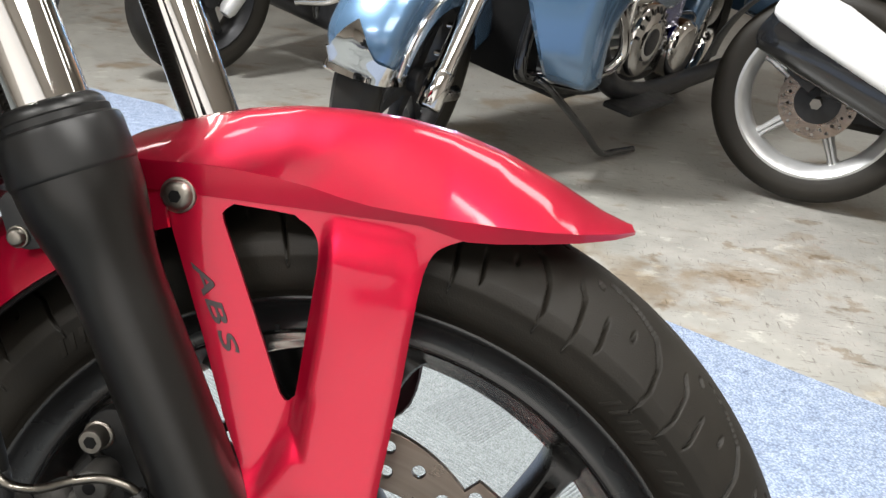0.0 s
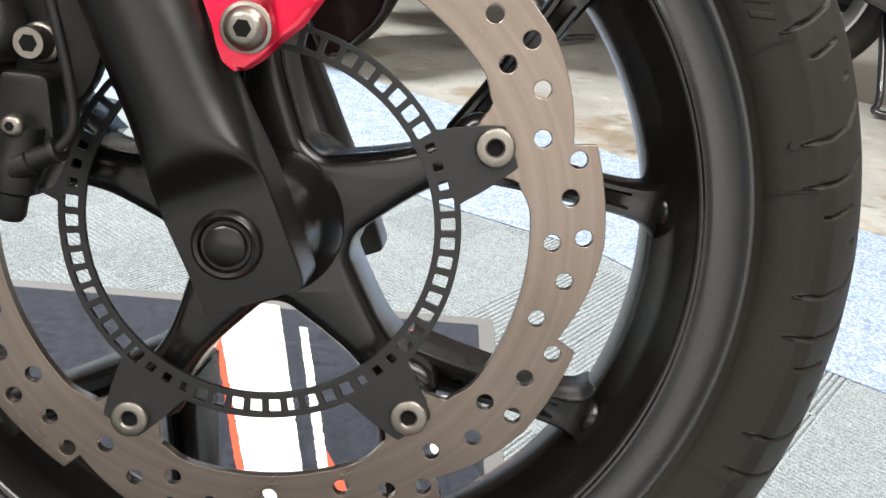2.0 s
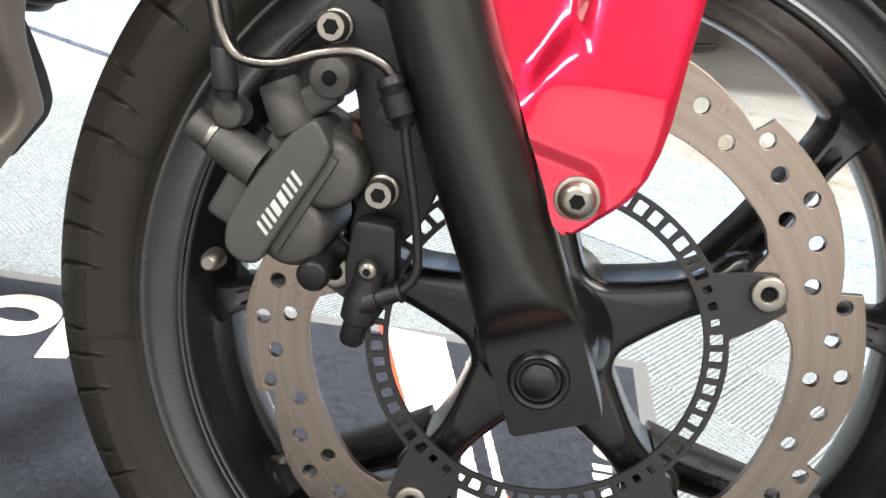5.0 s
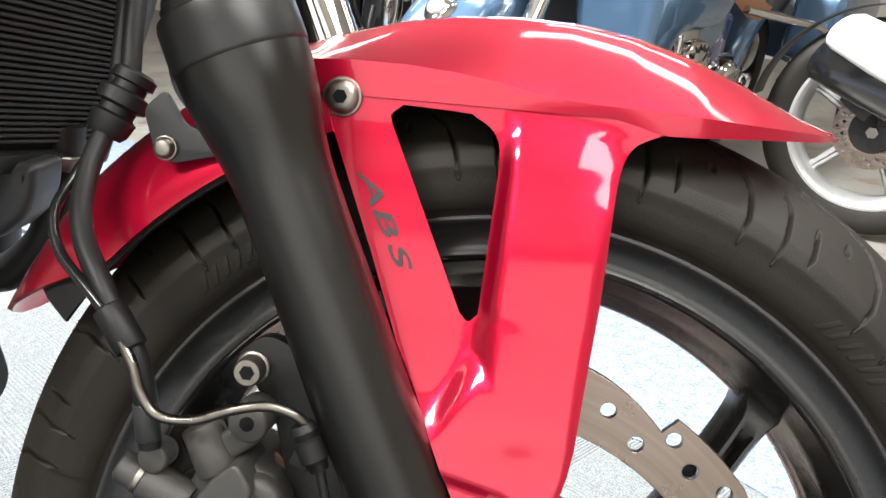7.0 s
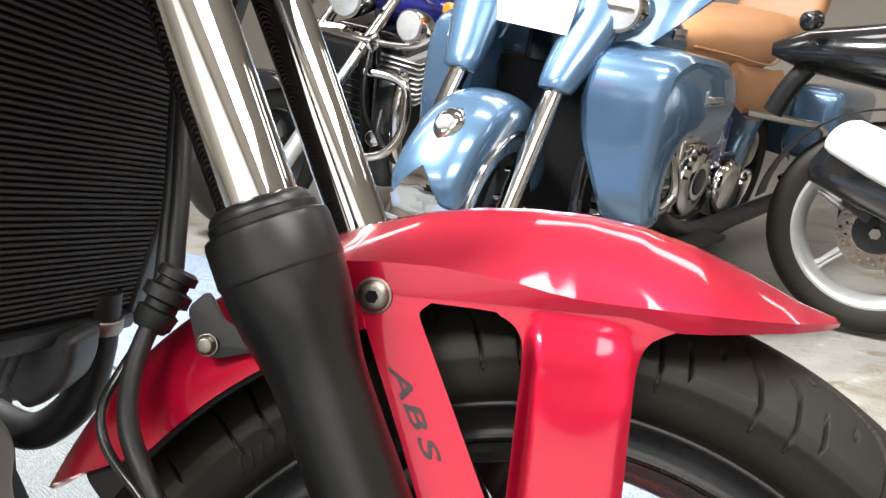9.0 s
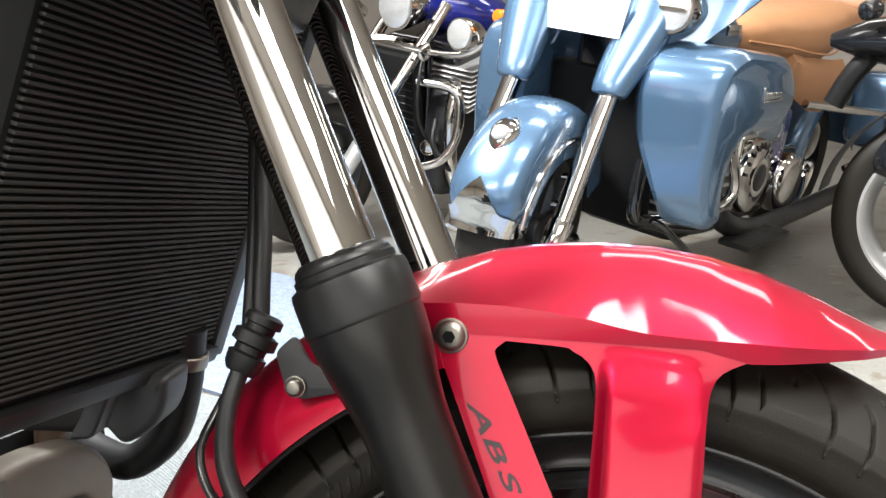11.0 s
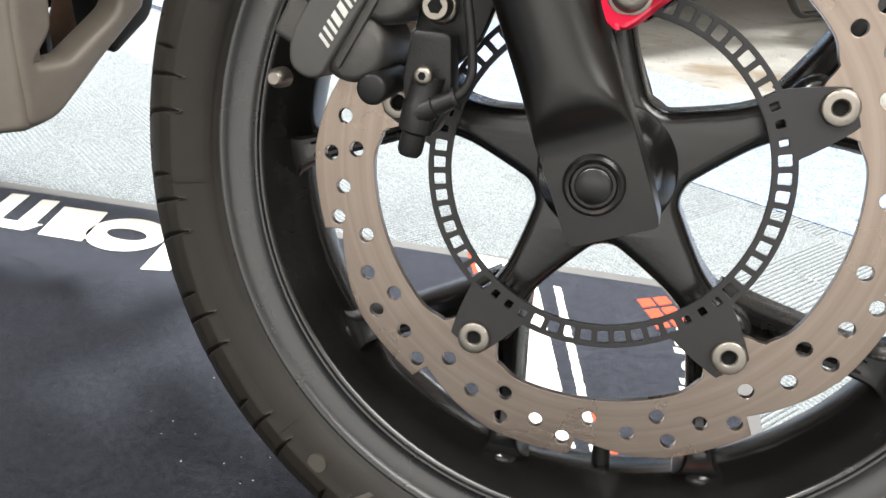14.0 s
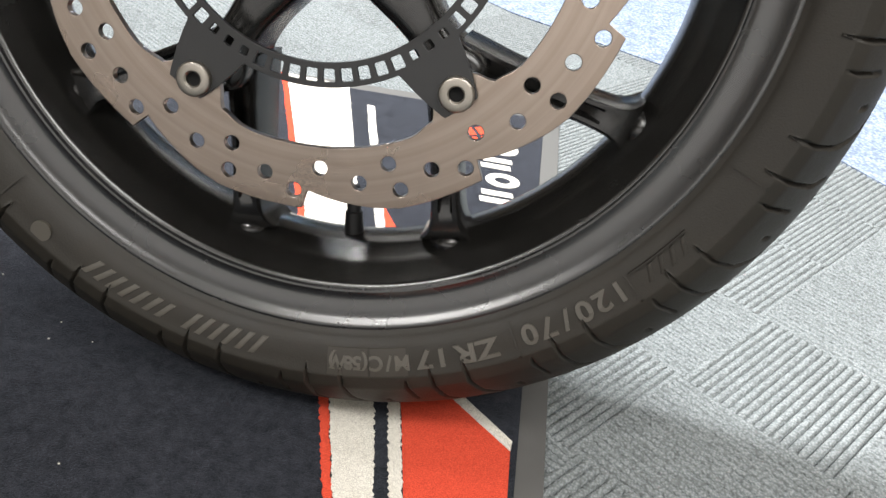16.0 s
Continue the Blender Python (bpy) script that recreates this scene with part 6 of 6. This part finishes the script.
def mat_pt(u, v):
    """u metres to the left of the mat's far right corner, v metres towards the camera."""
    return (0.152 - u * 0.995 + v * 0.042, 0.462 - u * 0.099 - v)


mat_thing = thing("floor_mat", pose(0.15, 0.46, 0), "navy printed floor mat with white, black and red stripes", "floor mat")
mat_thing.matrix_world = Matrix.Identity(4)
rug("border", [mat_pt(0, 0), mat_pt(2.2, 0), mat_pt(2.2, 1.25), mat_pt(0, 1.25)], -0.004, 0.0006, MAT_EDGE, mat_thing, "grey rubber mat border")
rug("top_layer", [mat_pt(0.018, 0.018), mat_pt(2.18, 0.018), mat_pt(2.18, 1.23), mat_pt(0.018, 1.23)], -0.003, 0.0018, MAT, mat_thing, "flattened navy pile")


def left_edge(y):
    return 0.0245 - (0.392 if y > -0.066 else 0.32) * (y + 0.066)


def band(name, f0, f1, y0, y1, mat, label=""):
    """A stripe between two offsets from the slanted left line; the edges are a little frayed."""
    n = 420
    a = [(left_edge(y) + f0(y) + random.uniform(-0.0009, 0.0009), y) for y in np.linspace(y0, y1, n)]
    b = [(left_edge(y) + f1(y) + random.uniform(-0.0009, 0.0009), y) for y in np.linspace(y1, y0, n)]
    return rug(name, [(float(p), float(q)) for p, q in a + b], 0.0012, 0.0024, mat, mat_thing, label)


wide = lambda y: 0.037 + 0.087 * (y + 0.066)
gap = lambda y: wide(y) + 0.009 + 0.022 * max(0.0, y + 0.066)
band("stripe", lambda y: 0.0, lambda y: 0.0060, -0.30, 0.425, MAT_RED, "thin red stripe")
band("stripe", lambda y: 0.0064, wide, -0.30, 0.425, MAT_WHITE, "broad white stripe")
band("stripe", gap, lambda y: gap(y) + 0.0085, -0.30, 0.385, MAT_WHITE, "thin white stripe")
rug("stripe", [(left_edge(0.185) + gap(0.185) + 0.009, 0.185), (left_edge(-0.066) + gap(-0.066) + 0.009, -0.066), (left_edge(-0.14) + gap(-0.14) + 0.009, -0.14), (left_edge(-0.30) + gap(-0.30) + 0.009, -0.30), (0.1655, -0.30), (0.1520, -0.076), (0.108, -0.040), (0.030, 0.148)], 0.0012, 0.0024, MAT_RED, mat_thing, "red wedge")
rug("stripe", [(0.1520, -0.0755), (0.108, -0.0395), (0.104, -0.030), (0.110, -0.031), (0.1525, -0.067)], 0.0012, 0.0026, MAT_WHITE, mat_thing, "white edge line")
# plain white shapes for the printed name
rug("print", [(-0.489, 0.236), (-0.459, 0.245), (-0.476, 0.345), (-0.506, 0.336)], 0.0012, 0.0024, MAT_WHITE, mat_thing)
oval = lambda cx, cy, rx, ry, n=28: [(cx + rx * math.cos(6.2832 * k / n), cy + ry * math.sin(6.2832 * k / n)) for k in range(n)]
rug("print", None, 0.0012, 0.0024, MAT_WHITE, mat_thing, "", [oval(-0.550, 0.302, 0.047, 0.042), oval(-0.550, 0.302, 0.025, 0.014)])
rug("print", [(-0.640, 0.262), (-0.585, 0.266), (-0.604, 0.343), (-0.660, 0.336)], 0.0012, 0.0024, MAT_WHITE, mat_thing)
for k in range(3):
    x = -0.690 - 0.044 * k
    rug("print", [(x + 0.012, 0.262), (x + 0.034, 0.266), (x + 0.016, 0.346), (x - 0.006, 0.342)], 0.0012, 0.0024, MAT_WHITE, mat_thing)
rug("print", [(-0.660, 0.262), (-0.650, 0.284), (-0.758, 0.272), (-0.766, 0.252)], 0.0012, 0.0025, MAT_WHITE, mat_thing)
for k in range(2):
    x = -0.86 - 0.11 * k
    rug("print", None, 0.0012, 0.0024, MAT_WHITE, mat_thing, "", [oval(x, 0.290, 0.046, 0.042), oval(x, 0.290, 0.022, 0.019)])
for dx, dy in ((0, 0), (0.017, 0.012), (0.010, -0.020), (0.027, -0.008), (0.018, -0.040), (0.036, -0.028)):
    x, y = 0.036 + dx, 0.392 + dy
    rug("print", [(x, y), (x + 0.0135, y + 0.010), (x + 0.0215, y - 0.005), (x + 0.008, y - 0.015)], 0.0012, 0.0024, MAT_RED, mat_thing)
for k in range(5):
    x, y = 0.092 + 0.004 * k - 0.006 * (k % 2), 0.345 - 0.034 * k
    if k in (1, 3):
        rug("print", [(x - 0.010, y + 0.010), (x + 0.020, y + 0.012), (x + 0.022, y + 0.003), (x - 0.008, y + 0.001)], 0.0012, 0.0024, MAT_WHITE, mat_thing)
        rug("print", [(x - 0.010, y - 0.004), (x + 0.020, y - 0.002), (x + 0.022, y - 0.011), (x - 0.008, y - 0.013)], 0.0012, 0.0024, MAT_WHITE, mat_thing)
    else:
        rug("print", None, 0.0012, 0.0024, MAT_WHITE, mat_thing, "", [oval(x + 0.006, y, 0.017, 0.014), oval(x + 0.006, y, 0.008, 0.006)])
# crumbs of dirt
rnd = random.Random(4)
bm = bmesh.new()
for k in range(60):
    x, y = rnd.gauss(-0.25, 0.09), rnd.gauss(-0.09, 0.09)
    s = rnd.uniform(0.0003, 0.0008)
    g = bmesh.ops.create_icosphere(bm, subdivisions=1, radius=s)
    for v in g["verts"]:
        v.co = Vector((v.co.x * rnd.uniform(0.6, 1.5) + x, v.co.y + y, v.co.z * 0.6 + 0.0022))
tagged(part("crumbs", bm, MAT_WHITE), "scattered pale crumbs of dirt on the mat", "dirt", "", "stuff")

# walls and ceiling close the room
def wall(name, x0, y0, x1, y1, z0=-0.01, z1=3.2, t=0.2):
    d = Vector((x1 - x0, y1 - y0, 0))
    n = Vector((-d.y, d.x, 0)).normalized() * t
    bm = bmesh.new()
    vs = [bm.verts.new((*p, z)) for z in (z0, z1) for p in ((x0, y0), (x1, y1), (x1 + n.x, y1 + n.y), (x0 + n.x, y0 + n.y))]
    for f in ((0, 1, 2, 3), (4, 5, 6, 7), (0, 1, 5, 4), (1, 2, 6, 5), (2, 3, 7, 6), (3, 0, 4, 7)):
        bm.faces.new([vs[i] for i in f])
    return tagged(part(name, bm, WALL, smooth=False), "plain light grey showroom wall", "", "", "structure")
wall("wall_north", 6.5, 8.5, -6.5, 8.5, t=-0.2)
wall("wall_south", -6.5, -4.5, 6.5, -4.5, t=-0.2)
wall("wall_east", 6.5, -4.5, 6.5, 8.5, t=-0.2)
wall("wall_west", -6.5, 8.5, -6.5, -4.5, t=-0.2)
floor_sheet("ceiling", [(-6.7, -4.7), (6.7, -4.7), (6.7, 8.7), (-6.7, 8.7)], 3.4, WALL, "plain ceiling", 0.2)
